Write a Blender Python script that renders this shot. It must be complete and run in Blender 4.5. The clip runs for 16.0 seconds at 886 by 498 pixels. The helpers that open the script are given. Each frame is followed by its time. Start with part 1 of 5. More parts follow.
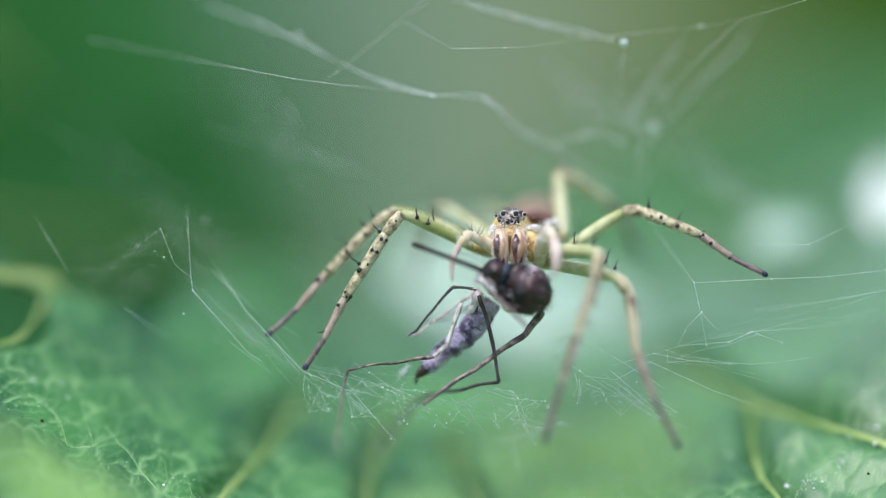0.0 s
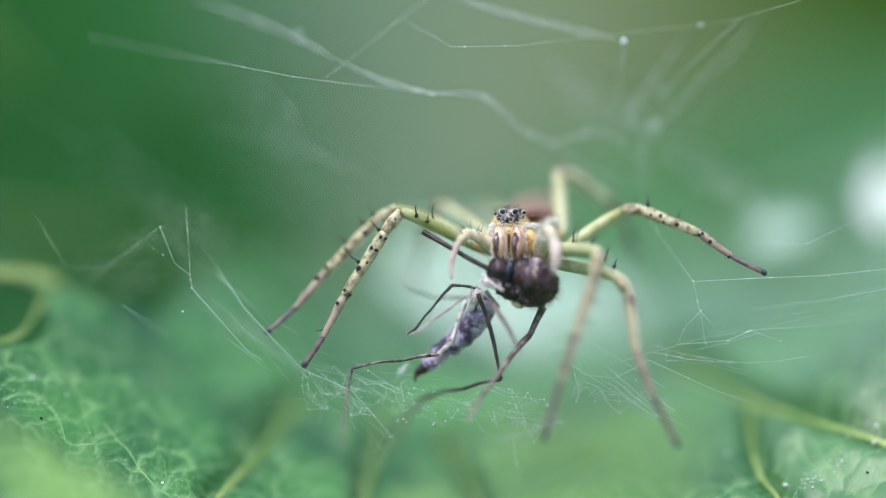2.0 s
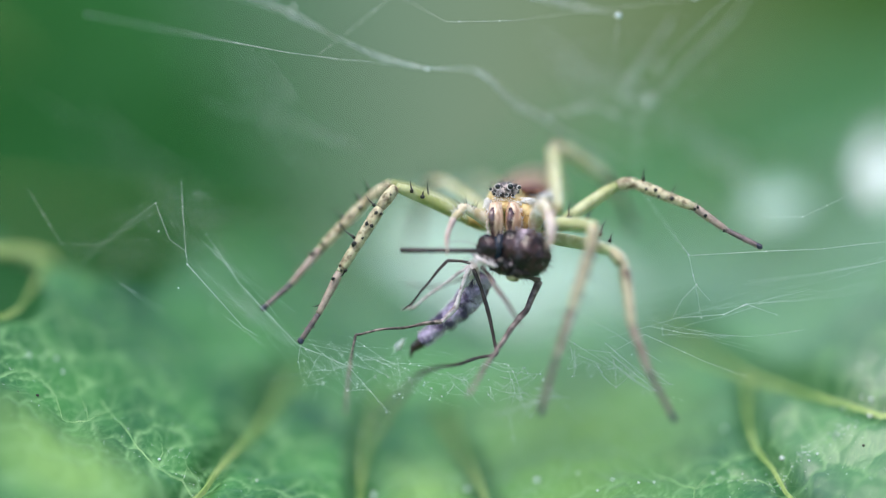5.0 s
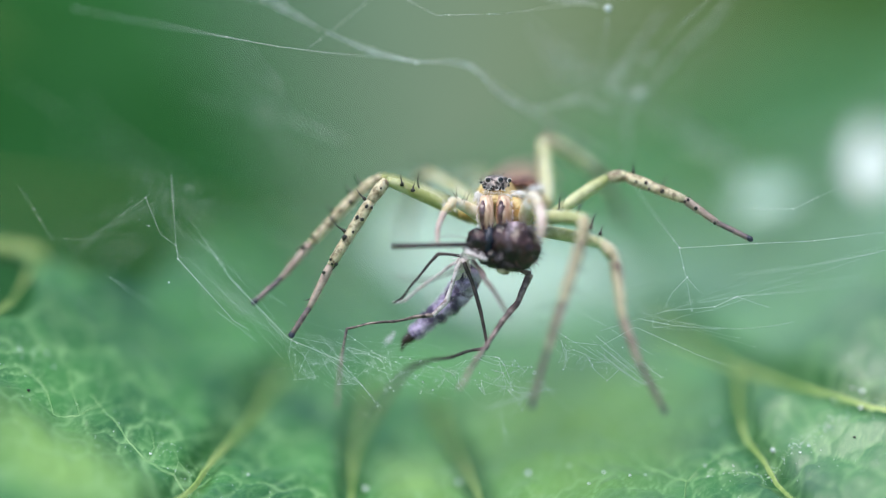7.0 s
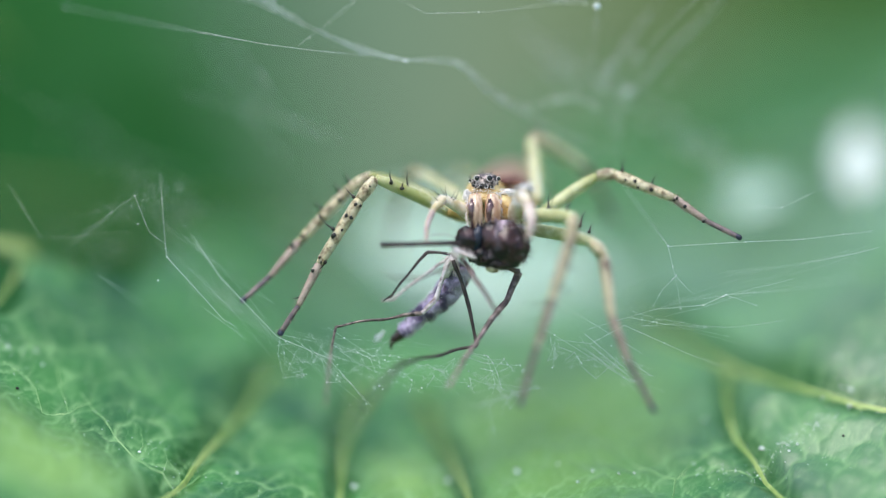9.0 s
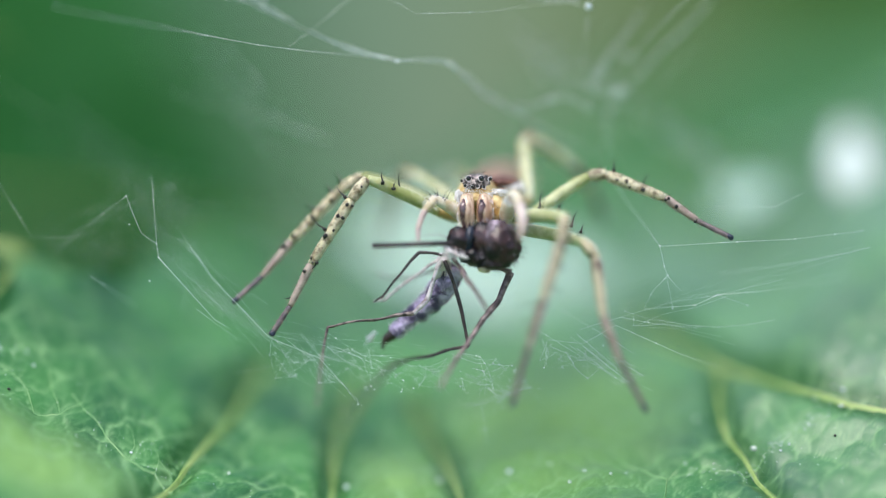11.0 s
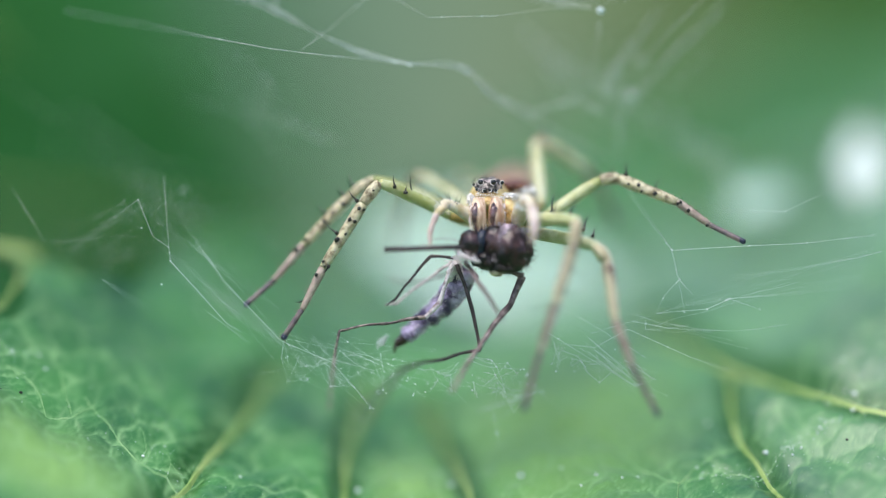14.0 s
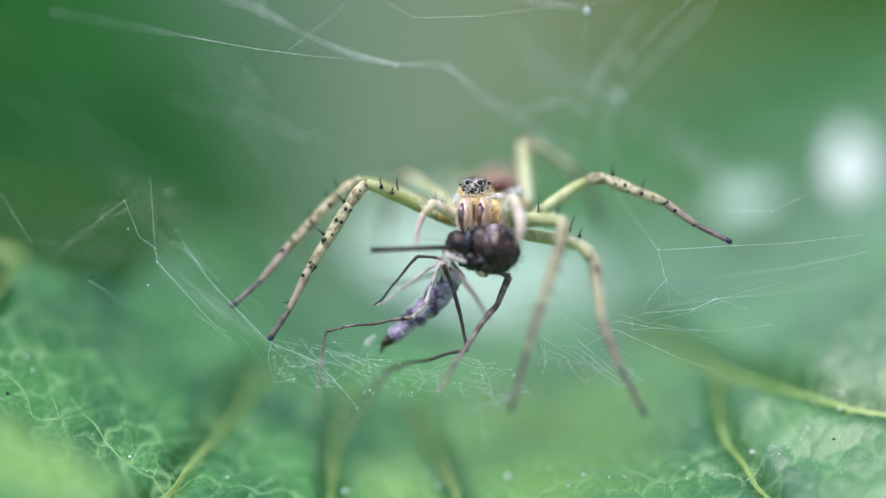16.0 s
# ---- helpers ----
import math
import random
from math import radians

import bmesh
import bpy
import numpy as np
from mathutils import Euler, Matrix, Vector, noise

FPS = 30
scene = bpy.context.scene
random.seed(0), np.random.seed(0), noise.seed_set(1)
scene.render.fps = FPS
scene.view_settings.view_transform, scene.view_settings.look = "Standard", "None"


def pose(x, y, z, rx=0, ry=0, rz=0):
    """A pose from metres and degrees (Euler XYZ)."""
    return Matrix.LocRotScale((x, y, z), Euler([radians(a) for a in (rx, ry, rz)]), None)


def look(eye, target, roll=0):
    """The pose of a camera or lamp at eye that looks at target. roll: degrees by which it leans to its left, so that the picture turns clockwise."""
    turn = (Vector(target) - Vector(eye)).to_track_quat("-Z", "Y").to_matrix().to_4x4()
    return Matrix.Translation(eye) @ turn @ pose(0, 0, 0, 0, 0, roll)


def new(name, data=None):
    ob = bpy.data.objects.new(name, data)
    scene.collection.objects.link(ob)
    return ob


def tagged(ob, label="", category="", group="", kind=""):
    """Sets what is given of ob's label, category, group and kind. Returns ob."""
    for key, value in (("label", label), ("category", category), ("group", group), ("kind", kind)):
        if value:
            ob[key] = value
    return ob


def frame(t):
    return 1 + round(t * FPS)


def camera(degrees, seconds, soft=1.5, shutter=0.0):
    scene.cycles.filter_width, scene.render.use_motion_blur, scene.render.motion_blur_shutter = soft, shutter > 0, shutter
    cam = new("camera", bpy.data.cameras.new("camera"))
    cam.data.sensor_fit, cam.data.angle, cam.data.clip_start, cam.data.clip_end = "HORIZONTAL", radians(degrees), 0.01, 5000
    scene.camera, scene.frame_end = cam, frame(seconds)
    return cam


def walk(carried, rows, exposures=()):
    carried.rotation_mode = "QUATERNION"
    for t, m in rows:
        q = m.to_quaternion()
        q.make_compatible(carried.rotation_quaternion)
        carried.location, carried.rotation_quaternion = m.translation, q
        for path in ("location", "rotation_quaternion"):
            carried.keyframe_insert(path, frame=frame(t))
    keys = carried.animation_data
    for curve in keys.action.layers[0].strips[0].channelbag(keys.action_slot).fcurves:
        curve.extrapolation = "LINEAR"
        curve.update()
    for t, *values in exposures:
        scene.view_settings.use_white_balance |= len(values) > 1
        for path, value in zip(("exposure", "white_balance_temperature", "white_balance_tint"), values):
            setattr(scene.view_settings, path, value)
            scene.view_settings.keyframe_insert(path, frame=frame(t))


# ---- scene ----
# A small macro view: everything below is in millimetres, turned into metres by MM.
MM = 0.001
REACH = 106.7          # from the lens to the plane of sharp focus, mm

cam = camera(16.0, 16.0, soft=1.2)
cam.data.dof.use_dof = True
cam.data.dof.focus_distance = REACH * MM
cam.data.dof.aperture_fstop = 7.2
cam.data.dof.aperture_blades = 0

# seconds, turn to the left, tilt up, lean (degrees): a hand-held lens that only wavers
WAVER = [
    (0, 0.338, 0.483, 0.332),
    (0.5, 0.304, 0.413, 0.228),
    (1, 0.288, 0.576, 0.526),
    (1.5, 0.310, 0.481, 0.389),
    (2, 0.324, 0.450, 0.422),
    (2.5, 0.310, 0.434, 0.349),
    (3, 0.320, 0.449, 0.356),
    (3.5, 0.294, 0.220, 0.306),
    (4, 0.377, 0.257, 0.356),
    (4.2, 0.310, 0.118, 0.198),
    (6.3, 0.159, -0.120, 0.097),
    (6.5, 0.129, -0.317, -0.067),
    (7, 0.068, -0.119, -0.060),
    (7.5, -0.107, 0.014, -0.014),
    (8, -0.098, -0.295, -0.249),
    (8.5, -0.077, -0.155, -0.051),
    (11, -0.283, -0.148, -0.087),
    (11.5, -0.135, -0.048, -0.131),
    (12, -0.108, -0.078, -0.056),
    (12.5, 0.000, 0.000, 0.000),
    (13, -0.025, 0.050, 0.102),
    (13.5, 0.058, -0.027, 0.067),
    (14, -0.067, -0.080, -0.043),
    (14.5, -0.096, 0.007, -0.112),
    (15, -0.027, -0.130, -0.112),
    (15.5, -0.203, -0.036, -0.076),
    (16, -0.309, -0.075, -0.122),
]
walk(cam, [(t, pose(0, -REACH * MM, 0, 90 + tilt, 0, turn) @ pose(0, 0, 0, 0, 0, lean)) for t, turn, tilt, lean in WAVER])

# ---------------------------------------------------------------- light
world = bpy.data.worlds.new("world")
world.use_nodes = True
scene.world = world
wn = world.node_tree.nodes
sky = wn.new("ShaderNodeTexSky")
sky.sky_type, sky.sun_disc = "NISHITA", False
sky.sun_elevation, sky.sun_rotation = radians(63), radians(212)
wn["Background"].inputs["Strength"].default_value = 0.15
world.node_tree.links.new(sky.outputs[0], wn["Background"].inputs[0])

sun_data = bpy.data.lights.new("sun", "SUN")
sun_data.energy, sun_data.angle, sun_data.color = 2.0, radians(36), (1.0, 0.95, 0.86)
sun = new("sun", sun_data)
sun.matrix_world = look((-0.092, -0.147, 0.34), (0, 0, 0))
scene.view_settings.exposure = 0.66


# ---------------------------------------------------------------- materials
def material(name, low, high, scale, rough=0.5, bump=0.0, bump_scale=None, detail=4, sheen=0.0, coat=0.0,
             translucent=0.0, spec=0.5, lo=0.35, hi=0.65, subsurface=0.0, stretch=(1, 1, 1), metal=0.0):
    """A surface whose colour runs between two tones over noise with features of 1/scale mm, with a finer second scale."""
    m = bpy.data.materials.new(name)
    m.use_nodes = True
    n, l = m.node_tree.nodes, m.node_tree.links
    b = n["Principled BSDF"]
    tc, mp = n.new("ShaderNodeTexCoord"), n.new("ShaderNodeMapping")
    mp.inputs["Scale"].default_value = [1000 * s for s in stretch]
    l.new(tc.outputs["Object"], mp.inputs[0])
    a, f = n.new("ShaderNodeTexNoise"), n.new("ShaderNodeTexNoise")
    a.inputs["Scale"].default_value, a.inputs["Detail"].default_value = scale, detail
    f.inputs["Scale"].default_value, f.inputs["Detail"].default_value = scale * 5.3, 3
    l.new(mp.outputs[0], a.inputs["Vector"]), l.new(mp.outputs[0], f.inputs["Vector"])
    add = n.new("ShaderNodeMath")
    add.operation = "MULTIPLY_ADD"
    l.new(f.outputs[0], add.inputs[0])
    add.inputs[1].default_value = 0.35
    l.new(a.outputs[0], add.inputs[2])
    ramp = n.new("ShaderNodeValToRGB")
    ramp.color_ramp.elements[0].position, ramp.color_ramp.elements[1].position = lo + 0.17, hi + 0.17
    ramp.color_ramp.elements[0].color, ramp.color_ramp.elements[1].color = (*low, 1), (*high, 1)
    l.new(add.outputs[0], ramp.inputs[0])
    l.new(ramp.outputs[0], b.inputs["Base Color"])
    b.inputs["Roughness"].default_value = rough
    b.inputs["Specular IOR Level"].default_value = spec
    b.inputs["Metallic"].default_value = metal
    b.inputs["Coat Weight"].default_value = coat
    b.inputs["Sheen Weight"].default_value = sheen
    if subsurface:
        b.inputs["Subsurface Weight"].default_value = subsurface
        b.inputs["Subsurface Radius"].default_value = (0.6, 0.45, 0.2)
        b.inputs["Subsurface Scale"].default_value = 0.3 * MM
    if bump:
        bp, bn = n.new("ShaderNodeBump"), n.new("ShaderNodeTexNoise")
        bn.inputs["Scale"].default_value = bump_scale or scale * 4
        l.new(mp.outputs[0], bn.inputs["Vector"])
        bp.inputs["Strength"].default_value, bp.inputs["Distance"].default_value = bump, 0.05 * MM
        l.new(bn.outputs[0], bp.inputs["Height"])
        l.new(bp.outputs[0], b.inputs["Normal"])
    if translucent:
        tr, mx, out = n.new("ShaderNodeBsdfTranslucent"), n.new("ShaderNodeMixShader"), n["Material Output"]
        l.new(ramp.outputs[0], tr.inputs[0])
        mx.inputs[0].default_value = translucent
        l.new(b.outputs[0], mx.inputs[1]), l.new(tr.outputs[0], mx.inputs[2]), l.new(mx.outputs[0], out.inputs[0])
    return m


def leaf_material(name, low, high, vein, cell=0.75, rough=0.42, relief=1.0, spec=0.5, blotch=0.22, shift=(0, 0, 0), coat=0.0, through_light=0.25, contrast=(0.36, 0.66), sky_sheen=0.0, veined=False):
    """Living leaf: blotched green blade with a two-scale net of raised paler veinlets, let through by light."""
    m = bpy.data.materials.new(name)
    m.use_nodes = True
    n, l = m.node_tree.nodes, m.node_tree.links
    b = n["Principled BSDF"]
    tc, mp = n.new("ShaderNodeTexCoord"), n.new("ShaderNodeMapping")
    mp.inputs["Scale"].default_value = (1000, 1000, 500)
    mp.inputs["Location"].default_value = shift
    l.new(tc.outputs["Object"], mp.inputs[0])
    warp, vadd = n.new("ShaderNodeTexNoise"), n.new("ShaderNodeVectorMath")
    warp.inputs["Scale"].default_value, warp.inputs["Detail"].default_value = 1.0, 4
    vadd.operation = "MULTIPLY_ADD"
    l.new(mp.outputs[0], warp.inputs["Vector"])
    l.new(warp.outputs["Color"], vadd.inputs[0])
    vadd.inputs[1].default_value = (0.8, 0.8, 0)
    across = n.new("ShaderNodeMapping")     # the net is laid along the steep flanks of the blade
    across.inputs["Scale"].default_value, across.inputs["Rotation"].default_value = (1000, 1000, 1000), (radians(-80), 0, 0)
    l.new(tc.outputs["Object"], across.inputs[0])
    l.new(across.outputs[0], vadd.inputs[2])
    nets = []
    for scale, width in ((cell * 0.75, 0.020), (cell * 1.75, 0.06)):
        v, r = n.new("ShaderNodeTexVoronoi"), n.new("ShaderNodeMapRange")
        v.feature, v.voronoi_dimensions = "DISTANCE_TO_EDGE", "2D"
        v.inputs["Scale"].default_value = scale
        l.new(vadd.outputs[0], v.inputs["Vector"])
        r.inputs["From Min"].default_value, r.inputs["From Max"].default_value = 0.0, width
        r.inputs["To Min"].default_value, r.inputs["To Max"].default_value = 1.0, 0.0
        r.interpolation_type = "SMOOTHSTEP"
        l.new(v.outputs[0], r.inputs[0])
        nets.append(r)
    dome = n.new("ShaderNodeMapRange")
    dome.interpolation_type = "SMOOTHSTEP"
    dome.inputs["From Max"].default_value = 0.32
    l.new(v.outputs[0], dome.inputs[0])
    net = n.new("ShaderNodeMath")
    net.operation = "MAXIMUM"
    weak = n.new("ShaderNodeMath")
    weak.operation = "MULTIPLY"
    weak.inputs[1].default_value = 0.22 if veined else 0.48
    l.new(nets[1].outputs[0], weak.inputs[0])
    l.new(weak.outputs[0], net.inputs[1])
    if veined:
        # the blade's own veinlets, with a finer faint net between them
        own = n.new("ShaderNodeAttribute")
        own.attribute_name = "veinlets"
        l.new(own.outputs["Fac"], net.inputs[0])
    else:
        l.new(nets[0].outputs[0], net.inputs[0])
    blot, grain = n.new("ShaderNodeTexNoise"), n.new("ShaderNodeTexNoise")
    blot.inputs["Scale"].default_value, blot.inputs["Detail"].default_value = blotch, 4
    grain.inputs["Scale"].default_value = 9
    l.new(mp.outputs[0], blot.inputs["Vector"]), l.new(mp.outputs[0], grain.inputs["Vector"])
    ramp = n.new("ShaderNodeValToRGB")
    ramp.color_ramp.elements[0].position, ramp.color_ramp.elements[1].position = contrast
    ramp.color_ramp.elements[0].color, ramp.color_ramp.elements[1].color = (*low, 1), (*high, 1)
    l.new(blot.outputs[0], ramp.inputs[0])
    if sky_sheen:
        # sky sheen painted on: a pale grey tint that strengthens across the blade
        sx, wide, thick, sheen_tint = n.new("ShaderNodeSeparateXYZ"), n.new("ShaderNodeTexNoise"), n.new("ShaderNodeMapRange"), n.new("ShaderNodeMix")
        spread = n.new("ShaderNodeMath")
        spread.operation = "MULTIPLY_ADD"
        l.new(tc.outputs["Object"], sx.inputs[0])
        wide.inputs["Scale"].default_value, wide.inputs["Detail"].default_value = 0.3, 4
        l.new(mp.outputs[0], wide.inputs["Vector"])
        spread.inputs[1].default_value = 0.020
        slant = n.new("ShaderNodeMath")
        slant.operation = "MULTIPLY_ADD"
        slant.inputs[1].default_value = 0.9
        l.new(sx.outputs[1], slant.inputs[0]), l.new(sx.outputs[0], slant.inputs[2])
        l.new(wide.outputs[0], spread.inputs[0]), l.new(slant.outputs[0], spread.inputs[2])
        thick.inputs["From Min"].default_value, thick.inputs["From Max"].default_value, thick.inputs["To Max"].default_value = 0.016, 0.034, sky_sheen
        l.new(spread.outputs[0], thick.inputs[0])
        sheen_tint.data_type = "RGBA"
        l.new(thick.outputs[0], sheen_tint.inputs[0])
        l.new(ramp.outputs[0], sheen_tint.inputs[6])
        sheen_tint.inputs[7].default_value = (0.205, 0.335, 0.222, 1)
        blade_colour = sheen_tint.outputs[2]
    else:
        blade_colour = ramp.outputs[0]
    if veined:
        # yellower green blended in at three spots on the blade
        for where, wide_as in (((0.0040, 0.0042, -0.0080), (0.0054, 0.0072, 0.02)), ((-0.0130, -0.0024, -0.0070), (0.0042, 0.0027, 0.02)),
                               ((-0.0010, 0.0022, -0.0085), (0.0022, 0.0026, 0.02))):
            place, ball, amount, yellower = n.new("ShaderNodeMapping"), n.new("ShaderNodeTexGradient"), n.new("ShaderNodeMath"), n.new("ShaderNodeMix")
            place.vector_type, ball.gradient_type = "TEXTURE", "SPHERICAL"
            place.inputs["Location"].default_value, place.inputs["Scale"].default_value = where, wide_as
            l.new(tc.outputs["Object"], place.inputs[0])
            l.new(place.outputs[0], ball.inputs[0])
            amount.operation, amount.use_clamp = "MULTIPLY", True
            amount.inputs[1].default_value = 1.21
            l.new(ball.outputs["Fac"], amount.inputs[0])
            yellower.data_type = "RGBA"
            l.new(amount.outputs[0], yellower.inputs[0])
            l.new(blade_colour, yellower.inputs[6])
            yellower.inputs[7].default_value = (0.235, 0.430, 0.120, 1)
            blade_colour = yellower.outputs[2]
        # shade of the vein grooves painted in as a darker green
        beside, shade_mix, most = n.new("ShaderNodeAttribute"), n.new("ShaderNodeMix"), n.new("ShaderNodeMath")
        beside.attribute_name = "groove_shade"
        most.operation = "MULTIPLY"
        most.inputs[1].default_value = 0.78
        shade_mix.data_type = "RGBA"
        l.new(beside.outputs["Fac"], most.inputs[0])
        l.new(most.outputs[0], shade_mix.inputs[0])
        l.new(blade_colour, shade_mix.inputs[6])
        shade_mix.inputs[7].default_value = (0.014, 0.092, 0.008, 1)
        blade_colour = shade_mix.outputs[2]
    mix = n.new("ShaderNodeMix")
    mix.data_type = "RGBA"
    half = n.new("ShaderNodeMath")
    half.operation = "MULTIPLY"
    half.use_clamp = True
    patch = n.new("ShaderNodeTexNoise")
    patch.inputs["Scale"].default_value = 0.45
    l.new(mp.outputs[0], patch.inputs["Vector"])
    l.new(net.outputs[0], half.inputs[0]), l.new(patch.outputs[0], half.inputs[1])
    soft = n.new("ShaderNodeMath")
    soft.operation = "MULTIPLY"
    soft.inputs[1].default_value = 1.4 if veined else 0.92
    soft.use_clamp = True
    l.new(half.outputs[0], soft.inputs[0])
    if sky_sheen:
        # the net of veinlets fades where the painted sheen is strong
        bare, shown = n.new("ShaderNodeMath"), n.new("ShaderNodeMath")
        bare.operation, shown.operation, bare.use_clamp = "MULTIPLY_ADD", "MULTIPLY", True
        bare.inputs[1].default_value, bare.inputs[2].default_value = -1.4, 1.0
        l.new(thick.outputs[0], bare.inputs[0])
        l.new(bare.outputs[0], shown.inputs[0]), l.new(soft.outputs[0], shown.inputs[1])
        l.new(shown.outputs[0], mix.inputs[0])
    else:
        l.new(soft.outputs[0], mix.inputs[0])
    l.new(blade_colour, mix.inputs[6])
    mix.inputs[7].default_value = (*vein, 1)
    l.new(mix.outputs[2], b.inputs["Base Color"])
    b.inputs["Roughness"].default_value = rough
    b.inputs["Specular IOR Level"].default_value = spec
    b.inputs["Coat Weight"].default_value, b.inputs["Coat Roughness"].default_value = coat, 0.3
    hsum = n.new("ShaderNodeMath")
    hsum.operation = "MULTIPLY_ADD"
    l.new(grain.outputs[0], hsum.inputs[0])
    hsum.inputs[1].default_value = 0.6
    l.new(dome.outputs[0], hsum.inputs[2])
    bp = n.new("ShaderNodeBump")
    bp.inputs["Strength"].default_value, bp.inputs["Distance"].default_value = 0.6 * relief, 0.12 * MM
    l.new(hsum.outputs[0], bp.inputs["Height"])
    l.new(bp.outputs[0], b.inputs["Normal"])
    tr, mx, out = n.new("ShaderNodeBsdfTranslucent"), n.new("ShaderNodeMixShader"), n["Material Output"]
    l.new(mix.outputs[2], tr.inputs[0])
    mx.inputs[0].default_value = through_light
    l.new(b.outputs[0], mx.inputs[1]), l.new(tr.outputs[0], mx.inputs[2]), l.new(mx.outputs[0], out.inputs[0])
    return m


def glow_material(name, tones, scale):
    """Far foliage and sky as one soft backdrop, its daylight put in as emission."""
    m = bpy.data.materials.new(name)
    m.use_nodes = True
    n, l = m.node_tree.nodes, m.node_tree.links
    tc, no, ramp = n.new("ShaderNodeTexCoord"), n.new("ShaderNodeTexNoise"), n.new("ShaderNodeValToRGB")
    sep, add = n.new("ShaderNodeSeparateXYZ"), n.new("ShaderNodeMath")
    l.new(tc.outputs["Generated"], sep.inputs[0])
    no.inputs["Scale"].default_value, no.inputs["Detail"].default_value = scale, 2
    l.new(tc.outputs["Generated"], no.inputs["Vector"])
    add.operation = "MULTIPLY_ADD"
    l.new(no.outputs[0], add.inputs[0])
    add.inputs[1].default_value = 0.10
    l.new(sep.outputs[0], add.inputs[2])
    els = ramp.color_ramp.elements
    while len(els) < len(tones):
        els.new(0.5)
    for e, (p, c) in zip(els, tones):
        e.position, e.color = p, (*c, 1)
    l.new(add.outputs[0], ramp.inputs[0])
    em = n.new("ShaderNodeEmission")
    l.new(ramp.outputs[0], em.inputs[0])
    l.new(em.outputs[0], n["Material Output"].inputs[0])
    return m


LEAF = leaf_material("leaf_blade", (0.011, 0.080, 0.034), (0.084, 0.285, 0.074), (0.29, 0.52, 0.22), cell=1.9, rough=0.36, relief=0.11, spec=0.35, shift=(46, -13, 0), coat=0.12, through_light=0.12, contrast=(0.33, 0.67), sky_sheen=0.70, veined=True)
LEAF_DEEP = leaf_material("leaf_deep_green", (0.014, 0.112, 0.012), (0.070, 0.262, 0.092), (0.10, 0.25, 0.07), rough=0.8, spec=0.1, blotch=0.10)
LEAF_DARK = leaf_material("leaf_dark_green", (0.015, 0.110, 0.019), (0.055, 0.205, 0.072), (0.06, 0.16, 0.05), rough=0.8, spec=0.1, blotch=0.12)
LEAF_BLUE = leaf_material("leaf_blue_green", (0.050, 0.175, 0.060), (0.100, 0.285, 0.112), (0.2, 0.3, 0.15), rough=0.7, spec=0.25)
# pale and near-white tones that paint sky glare on added leaf shapes
PALE_GLARE = leaf_material("pale_sky_glare", (0.46, 0.68, 0.56), (0.66, 0.82, 0.72), (0.7, 0.82, 0.7), rough=0.5)
WHITE_GLARE = leaf_material("white_sky_glare", (0.78, 0.88, 0.84), (0.90, 0.94, 0.92), (0.85, 0.9, 0.85), rough=0.5)
RIM = material("eye_rim", (0.52, 0.45, 0.43), (0.90, 0.85, 0.83), 5, rough=0.5)
VEIN = material("leaf_vein", (0.25, 0.40, 0.10), (0.49, 0.61, 0.22), 0.8, rough=0.45, bump=0.3, translucent=0.2)
VEINLET = material("leaf_veinlet", (0.16, 0.37, 0.13), (0.34, 0.54, 0.24), 1.4, rough=0.45, bump=0.3, translucent=0.2)
FEMUR = material("leg_green_yellow", (0.33, 0.36, 0.115), (0.61, 0.62, 0.36), 1.1, rough=0.38, bump=0.25, bump_scale=9, subsurface=0.25, sheen=0.15)
COXA = material("leg_base_amber", (0.40, 0.30, 0.10), (0.70, 0.60, 0.34), 1.4, rough=0.4, bump=0.25, bump_scale=9, subsurface=0.25)
FEMUR_PALE = material("leg_pale_green", (0.48, 0.49, 0.26), (0.72, 0.71, 0.49), 1.1, rough=0.4, bump=0.25, bump_scale=9, subsurface=0.25)
TIBIA = material("leg_straw_mottled", (0.18, 0.13, 0.07), (0.67, 0.59, 0.39), 4.5, rough=0.4, bump=0.3, bump_scale=11, subsurface=0.15, lo=0.34, hi=0.58)
TIBIA_BROWN = material("leg_brown_banded", (0.16, 0.105, 0.085), (0.62, 0.54, 0.37), 1.3, rough=0.42, bump=0.3, bump_scale=11, lo=0.36, hi=0.56)
METATARSUS = material("leg_brown_grey", (0.24, 0.155, 0.135), (0.50, 0.39, 0.32), 2.2, rough=0.45, bump=0.3, bump_scale=12, lo=0.3, hi=0.6)
TARSUS = material("leg_dusky_end", (0.10, 0.075, 0.09), (0.25, 0.19, 0.18), 3, rough=0.5, bump=0.3)
TIP = material("leg_blue_black_tip", (0.014, 0.016, 0.036), (0.045, 0.05, 0.095), 5, rough=0.5)
SPINE = material("spine_black", (0.008, 0.007, 0.006), (0.03, 0.025, 0.02), 5, rough=0.35)
CARAPACE = material("carapace_amber", (0.40, 0.22, 0.055), (0.80, 0.62, 0.30), 1.9, rough=0.4, bump=0.5, subsurface=0.2, coat=0.15, lo=0.38, hi=0.64)
CHELICERA = material("chelicera_striped", (0.42, 0.24, 0.15), (0.82, 0.62, 0.44), 1.6, rough=0.25, coat=0.6, subsurface=0.1, stretch=(2.2, 1, 0.35), lo=0.41, hi=0.60)
JAW_STRIPE = material("jaw_dark_streak", (0.035, 0.016, 0.020), (0.20, 0.10, 0.095), 3.0, rough=0.14, coat=1.0, bump=0.2)
EYEFIELD = material("eye_field_mottled", (0.025, 0.018, 0.018), (0.66, 0.54, 0.50), 4.6, rough=0.5, bump=0.6, lo=0.47, hi=0.64)
WHITEHAIR = material("white_hair_scales", (0.84, 0.80, 0.77), (0.94, 0.92, 0.90), 5, rough=0.6, bump=0.6, bump_scale=14)
